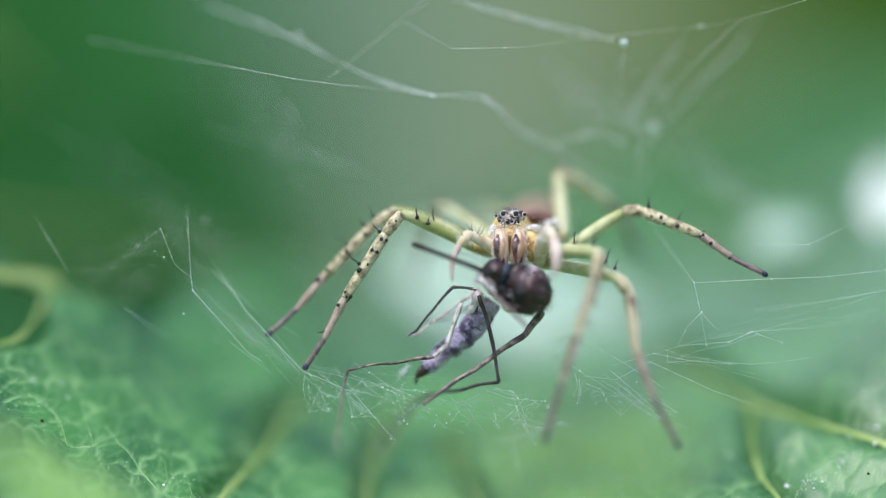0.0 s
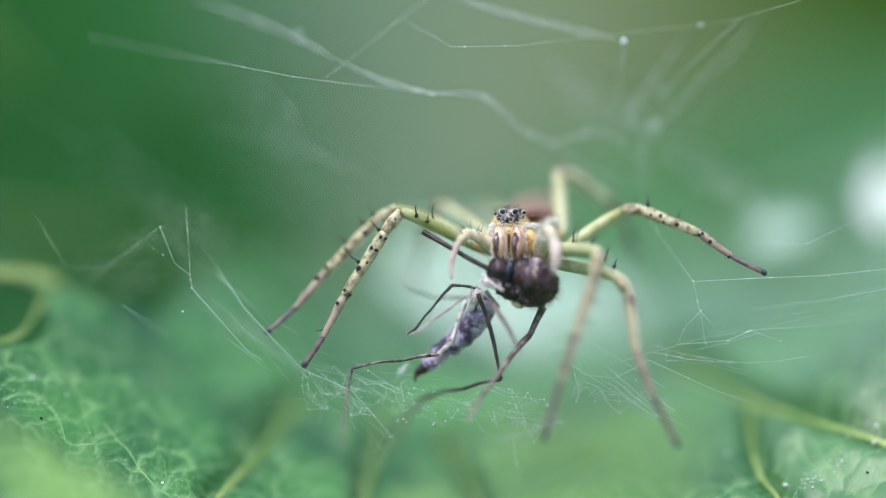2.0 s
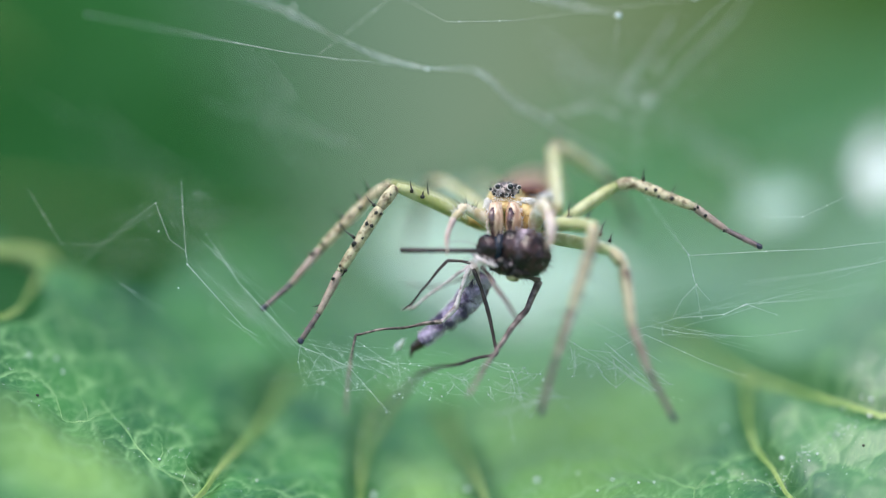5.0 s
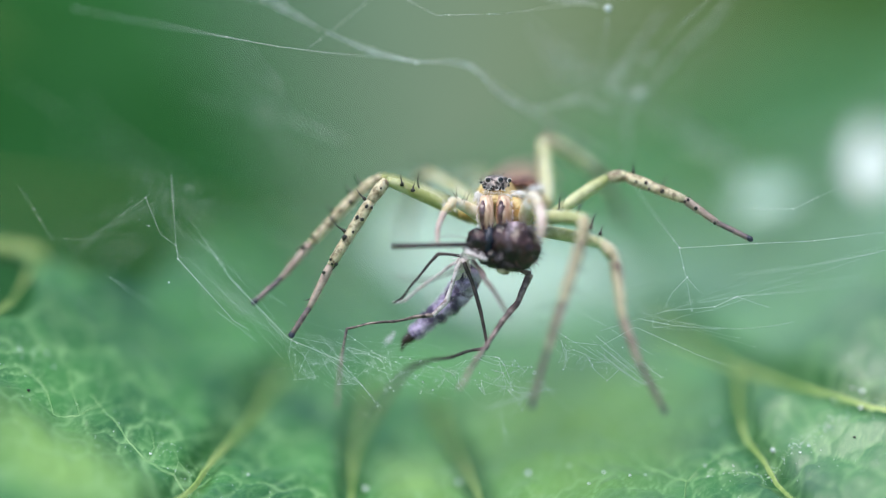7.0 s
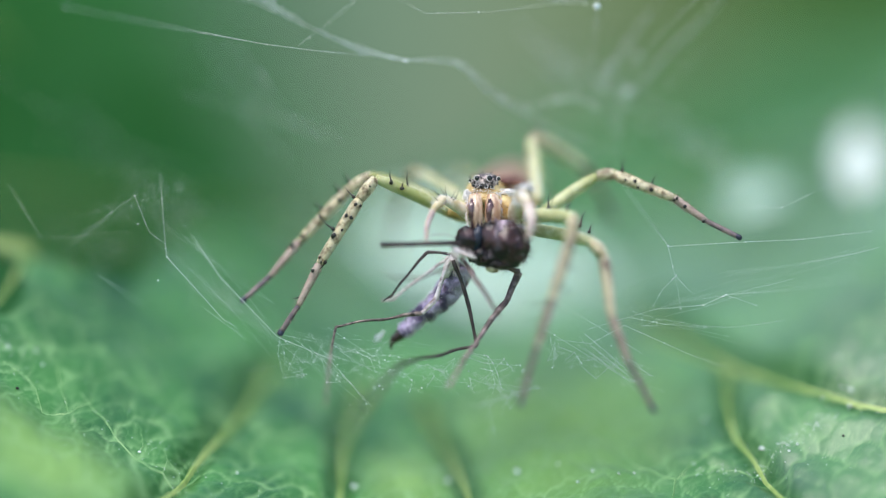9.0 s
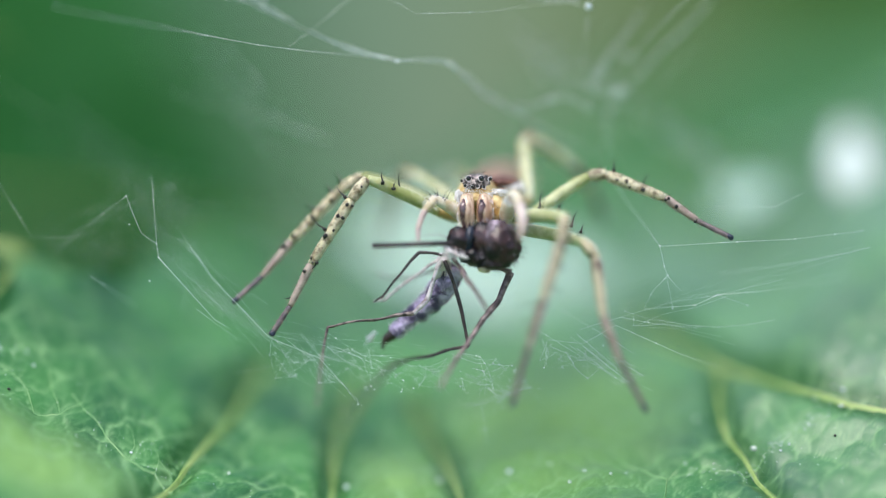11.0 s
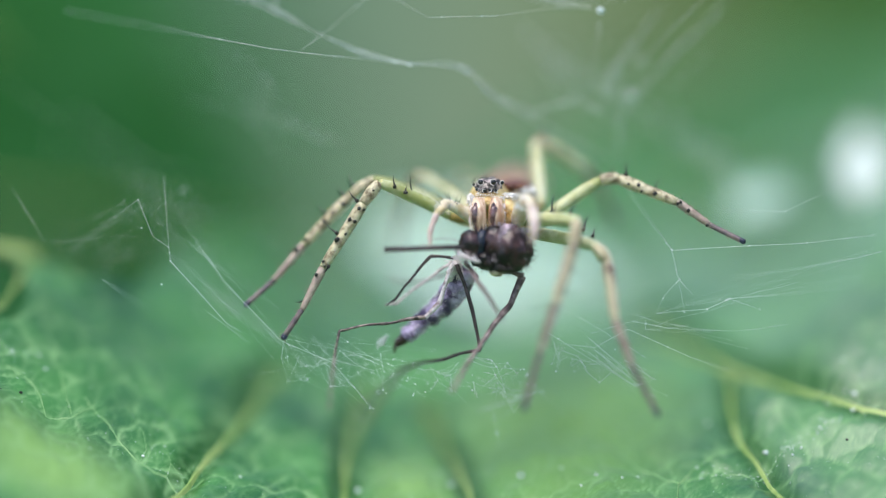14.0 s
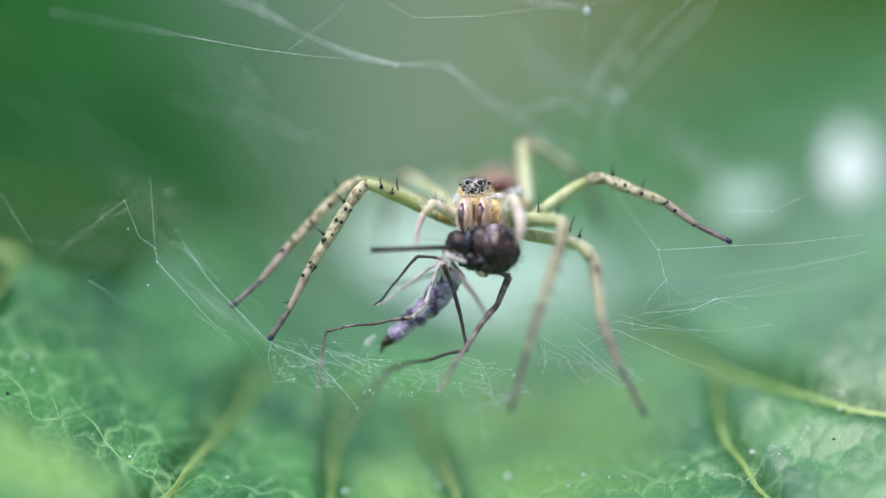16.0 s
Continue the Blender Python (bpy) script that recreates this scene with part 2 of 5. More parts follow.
PALP = material("palp_cream", (0.66, 0.52, 0.30), (0.88, 0.82, 0.70), 2.6, rough=0.4, subsurface=0.25, bump=0.25)
PALP_END = material("palp_pinkish", (0.52, 0.38, 0.34), (0.78, 0.66, 0.60), 2.5, rough=0.45, subsurface=0.2)
EYE = material("eye_black_glass", (0.004, 0.004, 0.005), (0.012, 0.01, 0.01), 3, rough=0.06, coat=0.6)
ABDOMEN = material("abdomen_russet", (0.16, 0.055, 0.035), (0.52, 0.33, 0.20), 0.8, rough=0.5, bump=0.5, sheen=0.3)
BAND = material("carapace_russet", (0.10, 0.032, 0.020), (0.34, 0.17, 0.10), 1.6, rough=0.4, bump=0.4)
FLY_DARK = material("gnat_thorax", (0.003, 0.0015, 0.003), (0.095, 0.040, 0.042), 1.8, rough=0.34, bump=0.8, bump_scale=6, coat=0.2, lo=0.44, hi=0.70)
FLY_SCALE = material("gnat_scale", (0.020, 0.008, 0.008), (0.15, 0.060, 0.05), 5, rough=0.35)
FLY_EYE = material("gnat_eye", (0.006, 0.009, 0.017), (0.020, 0.030, 0.058), 6, rough=0.22, bump=0.5, bump_scale=22)
FLY_GREY = material("gnat_abdomen", (0.060, 0.038, 0.095), (0.62, 0.50, 0.74), 1.7, rough=0.34, bump=0.9, sheen=0.2, lo=0.42, hi=0.66)
FLY_TIP = material("gnat_tail_tip", (0.008, 0.005, 0.005), (0.04, 0.02, 0.015), 4, rough=0.4)
FLY_LEG = material("gnat_leg", (0.030, 0.019, 0.018), (0.42, 0.31, 0.28), 4.6, rough=0.3, bump=0.4, lo=0.42, hi=0.70)
FLY_LEG_DARK = material("gnat_leg_dark", (0.018, 0.013, 0.014), (0.085, 0.06, 0.06), 3, rough=0.4)
FLY_LEG_GREY = material("gnat_leg_grey", (0.24, 0.19, 0.19), (0.46, 0.38, 0.38), 3, rough=0.5)
FLY_LEG_BROWN = material("gnat_leg_brown", (0.085, 0.055, 0.055), (0.36, 0.27, 0.26), 3, rough=0.4, lo=0.4, hi=0.66)
FLY_LEG_PALE = material("gnat_leg_pale", (0.26, 0.18, 0.18), (0.86, 0.77, 0.76), 3.4, rough=0.4, bump=0.5, lo=0.36, hi=0.60)
WING = material("gnat_wing", (0.20, 0.14, 0.16), (0.42, 0.33, 0.37), 1.5, rough=0.25, translucent=0.35)
SILK = material("silk", (0.82, 0.90, 0.90), (0.97, 0.99, 0.99), 2, rough=0.25, translucent=0.4, spec=1.0)
DEW = material("dew_white", (0.75, 0.82, 0.84), (0.95, 0.97, 0.97), 4, rough=0.12, coat=0.5)
DIRT = material("dirt_speck", (0.012, 0.012, 0.014), (0.05, 0.045, 0.04), 4, rough=0.7, bump=0.5)
PINKHAIR = material("pinkish_scales", (0.84, 0.72, 0.73), (0.95, 0.88, 0.89), 5, rough=0.5, bump=0.6, bump_scale=14)
# violet highlight of the thorax as a colour, then its pale dusty scales
FLY_SHEEN = material("gnat_violet_sheen", (0.045, 0.024, 0.036), (0.56, 0.44, 0.54), 2.6, rough=0.36, bump=0.6, sheen=0.4, lo=0.36, hi=0.64)
FLY_DUST_SHEEN = material("gnat_dust_sheen", (0.40, 0.33, 0.40), (0.74, 0.66, 0.74), 4, rough=0.5, sheen=0.3)
BACKDROP = glow_material("far_foliage_glow", [(0.485, (0.016, 0.050, 0.010)), (0.503, (0.045, 0.122, 0.055)), (0.522, (0.074, 0.156, 0.104)), (0.541, (0.134, 0.192, 0.156)),
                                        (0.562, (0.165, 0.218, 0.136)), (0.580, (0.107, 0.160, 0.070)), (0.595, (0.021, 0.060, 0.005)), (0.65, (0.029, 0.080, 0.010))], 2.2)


# ---------------------------------------------------------------- mesh helpers
def mesh_of(name, verts, faces, mat, smooth=True):
    me = bpy.data.meshes.new(name)
    me.from_pydata([tuple(c * MM for c in v) for v in verts], [], faces)
    me.polygons.foreach_set("use_smooth", [smooth] * len(me.polygons))
    me.materials.append(mat)
    me.update()
    return me


def part(name, shape, mat, parent=None, label="", at=None):
    """One mesh object from (verts, faces) in mm, under parent; at: its own origin, mm, by which the shape is taken back."""
    verts, faces = shape
    if at is not None:
        verts = [tuple(Vector(v) - Vector(at)) for v in verts]
    ob = new(name, mesh_of(name, verts, faces, mat))
    if parent is not None:
        ob.parent = parent
    if at is not None:
        ob.location = Vector(at) * MM
    return tagged(ob, label)


def root(name, at, label, category, group="", kind=""):
    ob = new(name)
    ob.empty_display_size = 0.001
    ob.location = Vector(at) * MM
    return tagged(ob, label, category, group, kind)


def smooth_path(points, radii, step):
    """Catmull-Rom through the points, with the radii carried along."""
    p = [Vector(q) for q in points]
    p = [p[0] * 2 - p[1]] + p + [p[-1] * 2 - p[-2]]
    r = [radii[0]] + list(radii) + [radii[-1]]
    out, rad = [], []
    for i in range(1, len(p) - 2):
        n = max(2, int((p[i + 1] - p[i]).length / step))
        for k in range(n):
            t = k / n
            a, b, c, d = p[i - 1], p[i], p[i + 1], p[i + 2]
            out.append(0.5 * (2 * b + (c - a) * t + (2 * a - 5 * b + 4 * c - d) * t * t + (3 * b - a - 3 * c + d) * t ** 3))
            rad.append(r[i] + (r[i + 1] - r[i]) * (t * t * (3 - 2 * t)))
    out.append(p[-2]), rad.append(r[-2])
    return out, rad


def tube(points, radii, sides=8, step=0.15, curve=True, wobble=0.0, flat=1.0):
    """A closed sweep round a path."""
    pts, rad = smooth_path(points, radii, step) if curve and len(points) > 2 else ([Vector(q) for q in points], list(radii))
    verts, faces = [], []
    up = Vector((0.3, 0.1, 1)).normalized()
    side = None
    for i, (p, r) in enumerate(zip(pts, rad)):
        d = (pts[min(i + 1, len(pts) - 1)] - pts[max(i - 1, 0)])
        d = d.normalized() if d.length > 1e-9 else Vector((0, 0, 1))
        if side is None:
            side = d.cross(up)
            if side.length < 1e-3:
                side = d.cross(Vector((1, 0, 0)))
        side = (side - d * side.dot(d)).normalized()
        other = d.cross(side)
        for k in range(sides):
            a = 2 * math.pi * k / sides
            rr = r * (1 + wobble * noise.noise(p * 3.1 + Vector((k * 1.7, 0, 0))))
            verts.append(tuple(p + side * math.cos(a) * rr + other * math.sin(a) * rr * flat))
    for i in range(len(pts) - 1):
        for k in range(sides):
            a, b = i * sides + k, i * sides + (k + 1) % sides
            faces.append((a, b, b + sides, a + sides))
    faces.append(tuple(range(sides))[::-1])
    faces.append(tuple(range((len(pts) - 1) * sides, len(pts) * sides)))
    return verts, faces


def blob(centre, size, turn=(0, 0, 0), rings=14, sides=20, lump=0.0, lump_scale=2.0, taper=0.0, power=1.0):
    """An egg-like body: half sizes in mm, a turn in degrees, a taper along its y, lumps over it."""
    m = pose(*centre, *turn)
    verts, faces = [], []
    for i in range(rings + 1):
        th = math.pi * i / rings
        for k in range(sides):
            ph = 2 * math.pi * k / sides
            v = Vector((math.sin(th) * math.cos(ph), -math.cos(th), math.sin(th) * math.sin(ph)))
            s = 1 + lump * noise.noise(v * lump_scale + Vector(centre))
            t = 1 + taper * v.y
            v = Vector((math.copysign(abs(v.x) ** power, v.x) * size[0] * t, v.y * size[1], math.copysign(abs(v.z) ** power, v.z) * size[2] * t)) * s
            verts.append(tuple(m @ v))
    for i in range(rings):
        for k in range(sides):
            a, b = i * sides + k, i * sides + (k + 1) % sides
            faces.append((a, b, b + sides, a + sides))
    return verts, faces


def joined(shapes):
    verts, faces = [], []
    for v, f in shapes:
        n = len(verts)
        verts += v
        faces += [tuple(i + n for i in q) for q in f]
    return verts, faces


def spike(base, way, length, r, sides=5):
    """A stiff hair with a swollen foot."""
    b, w = Vector(base), Vector(way).normalized()
    bend = w.cross(Vector((0.2, 0.9, 0.3))) * length * 0.08
    pts = [b - w * r * 2, b + w * r * 0.6, b + w * length * 0.12, b + w * length * 0.55 + bend, b + w * length]
    return tube(pts, [r * 1.7, r * 2.1, r, r * 0.6, r * 0.12], sides, curve=False)


def fuzz(points, radii, count, length, rng):
    """Fine short hairs all round a limb, joined."""
    out = []
    pts = [Vector(p) for p in points]
    for _ in range(count):
        i = rng.randrange(len(pts) - 1)
        t = rng.random()
        p = pts[i].lerp(pts[i + 1], t)
        d = (pts[i + 1] - pts[i]).normalized()
        o = Vector((rng.gauss(0, 1), rng.gauss(0, 1), rng.gauss(0, 1)))
        o = (o - d * o.dot(d)).normalized()
        r = radii[i] + (radii[i + 1] - radii[i]) * t
        a = p + o * r * 0.9
        b = p + o * (r + length * rng.uniform(0.5, 1.1)) + d * length * 0.7
        out.append(tube([a, b], [0.007, 0.002], 3, curve=False))
    return joined(out)


# ---------------------------------------------------------------- the large leaf that everything stands over
def ease(v, low, high):
    t = min(1, max(0, (v - low) / (high - low)))
    return t * t * (3 - 2 * t)


def leaf_height(x, y):
    """Height of the cupped leaf, mm: a trough that rises to both sides and away from the lens."""
    side = 0.0260 * x * x if x < 0 else 0.0155 * x * x + 0.7 * math.exp(-((x - 5.5) / 3.0) ** 2)
    steep = 0.65 + 0.04 * max(0, -x - 4) + 0.10 * min(9, max(0, x - 7))
    run = 14 - 8 * ease(x, 7, 13)
    z = -9.6 + side / (1 + abs(x) / 90) + steep * (run * (1 - math.exp(-y / run)) if y > 0 else 0.6 * y)
    z += 0.12 * math.sin(x * 0.55 + y * 0.2) * math.cos(y * 0.42 - x * 0.1)
    return z


def leaf_end(x):
    """How far back the blade reaches at x, mm: a lobe on each side of a notch."""
    y = 29 + 12 * ease(x, 5, 11) - 23.5 * ease(-x, 4, 13)
    return y + 0.5 * math.sin(x * 1.3) + 0.3 * math.sin(x * 3.1 + 1)


# veins: width at the start and end, mm, and the way of each over the leaf (x, y)
VEIN_LINES = [
    (0.052, 0.115, [(15.85, 0.45), (14.53, 1.10), (12.99, 2.30), (11.59, 3.85), (10.35, 5.55), (9.15, 8.10), (7.76, 12.10)]),
    (0.078, 0.048, [(10.31, 5.05), (10.19, 3.20), (10.32, 1.90), (10.81, 0.90), (11.20, -0.05), (11.75, -1.25), (12.40, -2.60)]),
    (0.068, 0.100, [(-10.40, -4.40), (-9.72, -2.60), (-8.82, -0.75), (-8.12, 1.15), (-7.37, 2.95), (-6.70, 4.85), (-5.89, 8.30)]),
    (0.070, 0.095, [(-3.62, -1.30), (-3.46, 0.30), (-3.29, 1.75), (-3.26, 3.65), (-3.08, 5.70), (-2.61, 9.50)]),
    (0.066, 0.088, [(1.45, -1.10), (1.28, 0.45), (1.08, 1.90), (0.54, 4.15), (0.00, 6.40), (-0.42, 8.90)]),
    (0.125, 0.150, [(-17.68, 3.25), (-16.25, 4.50), (-15.23, 5.50), (-14.40, 6.15)]),
    (0.060, 0.050, [(-14.60, 5.75), (-14.72, 4.15), (-15.18, 2.55), (-15.86, 1.75), (-16.55, 1.00)]),
    (0.040, 0.030, [(7.58, -3.0), (8.03, -0.25), (8.15, 0.5), (7.63, 0.75), (6.89, 1.25), (6.16, 2.1)]),
    (0.030, 0.022, [(8.15, 0.5), (8.64, 0.9), (10.04, 1.4)]),
    (0.020, 0.016, [(10.81, 0.2), (11.86, 0.7), (12.84, 0.85), (13.62, 0.9)]),
    (0.018, 0.014, [(10.81, 0.2), (10.1, 0.45), (9.34, 0.55), (8.76, 0.45)]),
    (0.040, 0.018, [(13.29, 1.4), (13.56, 1.95), (13.96, 2.35)]),
    (0.024, 0.024, [(-14.75, 0.7), (-13.94, 0.7), (-13.63, 0.55), (-13.33, 0.0), (-12.91, 0.15), (-12.49, 0.3), (-11.84, 0.9)]),
    (0.018, 0.024, [(-13.94, 0.7), (-13.71, 1.2), (-14.04, 1.75), (-14.29, 1.9)]),
    (0.030, 0.022, [(-13.04, 1.55), (-12.77, 0.95), (-12.58, 0.6), (-12.49, 0.3)]),
    (0.024, 0.034, [(-12.16, 1.1), (-11.84, 0.9), (-11.53, 0.65), (-11.22, 0.5), (-10.97, 0.25), (-10.59, -0.05), (-10.15, -0.25), (-9.59, -0.5), (-9.23, -0.35), (-8.57, -0.7)]),
    (0.022, 0.014, [(-11.84, 0.9), (-11.42, 1.45)]),
    (0.014, 0.022, [(-10.87, 1.8), (-10.55, 1.1), (-10.05, 0.7), (-9.95, 0.3), (-10.15, -0.25)]),
    (0.018, 0.014, [(-9.23, -0.35), (-9.12, 0.2), (-8.8, 0.2), (-8.49, 0.0)]),
    (0.018, 0.012, [(-9.12, 0.2), (-9.31, 0.65), (-9.63, 0.95)]),
    (0.016, 0.014, [(-13.63, 0.55), (-13.0, 0.9), (-12.77, 0.95)]),
]


def vein_points(path, step=0.5):
    pts, _ = smooth_path([(x, y, 0) for x, y in path], [1] * len(path), step)
    return pts


SEGMENTS = []
for wide, narrow, path in VEIN_LINES:
    if wide <= 0.045:
        continue
    line = vein_points(path, 1.5)
    for k in range(len(line) - 1):
        w = wide + (narrow - wide) * k / (len(line) - 1)
        SEGMENTS.append((line[k].x, line[k].y, line[k + 1].x, line[k + 1].y, w))


def groove(xs, ys):
    """How far the blade is drawn down beside its veins, mm."""
    deep = np.zeros_like(xs)
    for ax, ay, bx, by, w in SEGMENTS:
        dx, dy = bx - ax, by - ay
        t = np.clip(((xs - ax) * dx + (ys - ay) * dy) / (dx * dx + dy * dy + 1e-9), 0, 1)
        d2 = (xs - ax - t * dx) ** 2 + (ys - ay - t * dy) ** 2
        deep = np.maximum(deep, min(0.8, 6.0 * w) * np.exp(-d2 / (5.0 * w + 0.12) ** 2))
    return deep


def leaf_relief(x, y):
    return (0.30 * noise.noise(Vector((x * 0.42, y * 0.42, 7))) + 0.14 * noise.noise(Vector((x * 0.95, y * 0.95, 0)))
            + 0.04 * noise.noise(Vector((x * 2.6, y * 2.6, 3))))


def cells(xs, ys, wide, deep, seed):
    """Uneven fields between the veinlets: 0 on a veinlet, growing inwards; about wide by deep mm each."""
    jitter = np.random.RandomState(seed).uniform(0.08, 0.92, (64, 64, 2))
    u = xs / wide + 0.30 * np.sin(ys * 1.9 / deep + 0.7 * xs) + 0.12 * np.sin(5.3 * xs + 2.1 * ys)
    v = ys / deep + 0.28 * np.sin(xs * 2.3 / wide + 1.1) + 0.10 * np.sin(4.1 * ys - 3.7 * xs)
    iu, iv = np.floor(u).astype(int), np.floor(v).astype(int)
    first, second = np.full(xs.shape, 9.0), np.full(xs.shape, 9.0)
    for a in (-1, 0, 1):
        for b in (-1, 0, 1):
            j = jitter[(iu + a) % 64, (iv + b) % 64]
            d = np.hypot(iu + a + j[..., 0] - u, iv + b + j[..., 1] - v)
            second = np.minimum(second, np.maximum(first, d))
            first = np.minimum(first, d)
    return second - first


def fields(xs, ys):
    """How strongly a veinlet shows at a point (0 to 1), and how high the field beside it is puffed up, mm."""
    up = 0.35 * ys + 0.75 * np.array([leaf_height(float(a), float(b)) for a, b in zip(xs, ys)])
    coarse, fine = cells(xs, up, 1.20, 1.02, 4), cells(xs, up, 0.46, 0.40, 9)
    net = np.maximum(np.clip(1 - coarse / 0.11, 0, 1), 0.40 * np.clip(1 - fine / 0.22, 0, 1))
    puff = 0.075 * (1 - np.exp(-coarse / 0.22)) + 0.015 * (1 - np.exp(-fine / 0.25)) - 0.045
    return net, puff


def on_leaf(x, y):
    xs, ys = np.array([x]), np.array([y])
    deep = float(groove(xs, ys)[0])
    return leaf_height(x, y) + (leaf_relief(x, y) + float(fields(xs, ys)[1][0])) * (1 - min(1, deep / 0.45)) - deep


def leaf_blade():
    """The blade, finest where it comes near the lens, and two tones of it: veinlets, and shade painted in the vein
    grooves.
    """
    near = np.concatenate([np.linspace(-40, -18, 50, endpoint=False), np.linspace(-18, 18, 380, endpoint=False), np.linspace(18, 40, 51)])
    rows = np.concatenate([np.linspace(-22, -4, 45, endpoint=False), np.linspace(-4, 5, 95, endpoint=False)])
    nx, ny = len(near) - 1, len(rows) + 80
    verts, faces = [], []
    for j in range(ny + 1):
        for i in range(nx + 1):
            x = float(near[i])
            y = float(rows[j]) if j < len(rows) else 5 + (leaf_end(x) - 5) * (j - len(rows)) / 80
            x += 0.4 * math.sin(j * 0.2) * abs(x / 40) ** 8
            verts.append((x, y, leaf_height(x, y)))
    xs, ys = np.array([p[0] for p in verts]), np.array([p[1] for p in verts])
    deep = groove(xs, ys)
    net, puff = fields(xs, ys)
    verts = [(x, y, z + (leaf_relief(x, y) + float(q)) * (1 - min(1, float(g) / 0.45)) - float(g)) for (x, y, z), g, q in zip(verts, deep, puff)]
    n = len(verts)
    verts += [(x, y, z - 0.28) for x, y, z in verts]
    w = nx + 1
    for j in range(ny):
        for i in range(nx):
            a = j * w + i
            if ((verts[a][0] + 15.95) / 1.55) ** 2 + ((verts[a][1] - 3.2) / 1.5) ** 2 < 1:
                continue        # a hole eaten between two veins
            faces.append((a, a + 1, a + 1 + w, a + w))
            faces.append((n + a, n + a + w, n + a + 1 + w, n + a + 1))
    rim = [i for i in range(nx)] + [j * w + nx for j in range(ny)] + [ny * w + i for i in range(nx, 0, -1)] + [j * w for j in range(ny, 0, -1)]
    for a, b in zip(rim, rim[1:] + rim[:1]):
        faces.append((b, a, n + a, n + b))
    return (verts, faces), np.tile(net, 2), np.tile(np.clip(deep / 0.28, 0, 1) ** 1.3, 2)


leaf = root("leaf", (0, 0, -9.6), "large cupped green leaf with a pale net of veins", "leaf")
blade_shape, blade_net, blade_rib = leaf_blade()
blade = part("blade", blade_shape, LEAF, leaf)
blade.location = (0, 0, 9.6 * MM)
for tone, values in (("veinlets", blade_net), ("groove_shade", blade_rib)):
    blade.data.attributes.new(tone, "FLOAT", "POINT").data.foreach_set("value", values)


def leaf_vein(path, wide, narrow):
    """A low rounded ridge that lies in its groove and grows out of the blade at both flanks."""
    line = vein_points(path)
    if wide <= 0.045:
        wide, narrow = wide * 0.85, narrow * 0.85
        line = [Vector((*a, 0)).lerp(Vector((*b, 0)), k / 5) for a, b in zip(path, path[1:]) for k in range(5)] + [Vector((*path[-1], 0))]
        line = [p + Vector((0.035 * noise.noise(Vector((p.x * 4, p.y * 4, 1))), 0.05 * noise.noise(Vector((p.x * 4, p.y * 4, 5))), 0)) for p in line]
    verts, faces, m = [], [], 9
    for k, p in enumerate(line):
        d = (line[min(k + 1, len(line) - 1)] - line[max(k - 1, 0)]).normalized()
        side = Vector((-d.y, d.x, 0))
        w = (wide + (narrow - wide) * k / (len(line) - 1)) * (1 + 0.25 * noise.noise(Vector((p.x * 1.3, p.y * 1.3, 9))))
        for i in range(m):
            u = 2 * i / (m - 1) - 1
            q = p + side * u * w * 1.25
            thin = 2.2 * w * math.cos(u * math.pi / 2) - 0.03 if wide <= 0.045 else 0.07 * math.cos(u * math.pi / 2)
            verts.append((q.x, q.y, on_leaf(q.x, q.y) + w * (0.9 * math.cos(u * math.pi / 2) ** 1.5 - 0.25) + thin))
    for k in range(len(line) - 1):
        for i in range(m - 1):
            a = k * m + i
            faces.append((a, a + m, a + m + 1, a + 1))
    part("vein", (verts, faces), VEIN if wide > 0.045 else VEINLET, leaf, "pale yellow-green raised vein").location = (0, 0, 9.6 * MM)


for wide, narrow, path in VEIN_LINES:
    leaf_vein(path, wide, narrow)


# ---------------------------------------------------------------- leaves and far foliage behind
def far_leaf(name_label, centre, length, width, turn, mat, curl=0.15, sides_wave=0.08, order="XYZ"):
    """A whole leaf with a folded, wavy blade and a midrib, its length along its own x."""
    ob = root("background_leaf", centre, name_label, "leaf", "leaves behind the web")
    nx, ny = 40, 16
    verts, faces = [], []
    for i in range(nx + 1):
        u = i / nx
        half = width * 0.5 * (math.sin(math.pi * min(1, u ** 0.8)) ** 0.7 + 0.02) * (1 + sides_wave * math.sin(u * 29))
        for j in range(ny + 1):
            v = 2 * j / ny - 1
            x, z = (u - 0.5) * length, v * half
            y = curl * (abs(z) ** 1.3) * 0.4 + curl * length * (u - 0.5) ** 2 + 0.25 * noise.noise(Vector((x * 0.2, z * 0.25, length)))
            verts.append((x, y, z))
    n, w = len(verts), ny + 1
    verts += [(x, y + 0.3, z) for x, y, z in verts]
    for i in range(nx):
        for j in range(ny):
            a = i * w + j
            faces.append((a, a + w, a + w + 1, a + 1))
            faces.append((n + a, n + a + 1, n + a + w + 1, n + a + w))
    rim = [i * w for i in range(nx)] + [nx * w + j for j in range(ny)] + [i * w + ny for i in range(nx, 0, -1)] + [j for j in range(ny, 0, -1)]
    for a, b in zip(rim, rim[1:] + rim[:1]):
        faces.append((a, b, n + b, n + a))
    part("blade", (verts, faces), mat, ob)
    rib = [((u - 0.5) * length, curl * length * (u - 0.5) ** 2 - 0.1, 0) for u in (0.0, 0.2, 0.4, 0.6, 0.8, 0.98)]
    part("midrib", tube(rib, [length * q for q in (0.011, 0.009, 0.0075, 0.006, 0.004, 0.002)], 7, 1.0), VEIN, ob, "pale midrib")
    ob.rotation_mode = order
    ob.rotation_euler = [radians(a) for a in turn]
    return ob


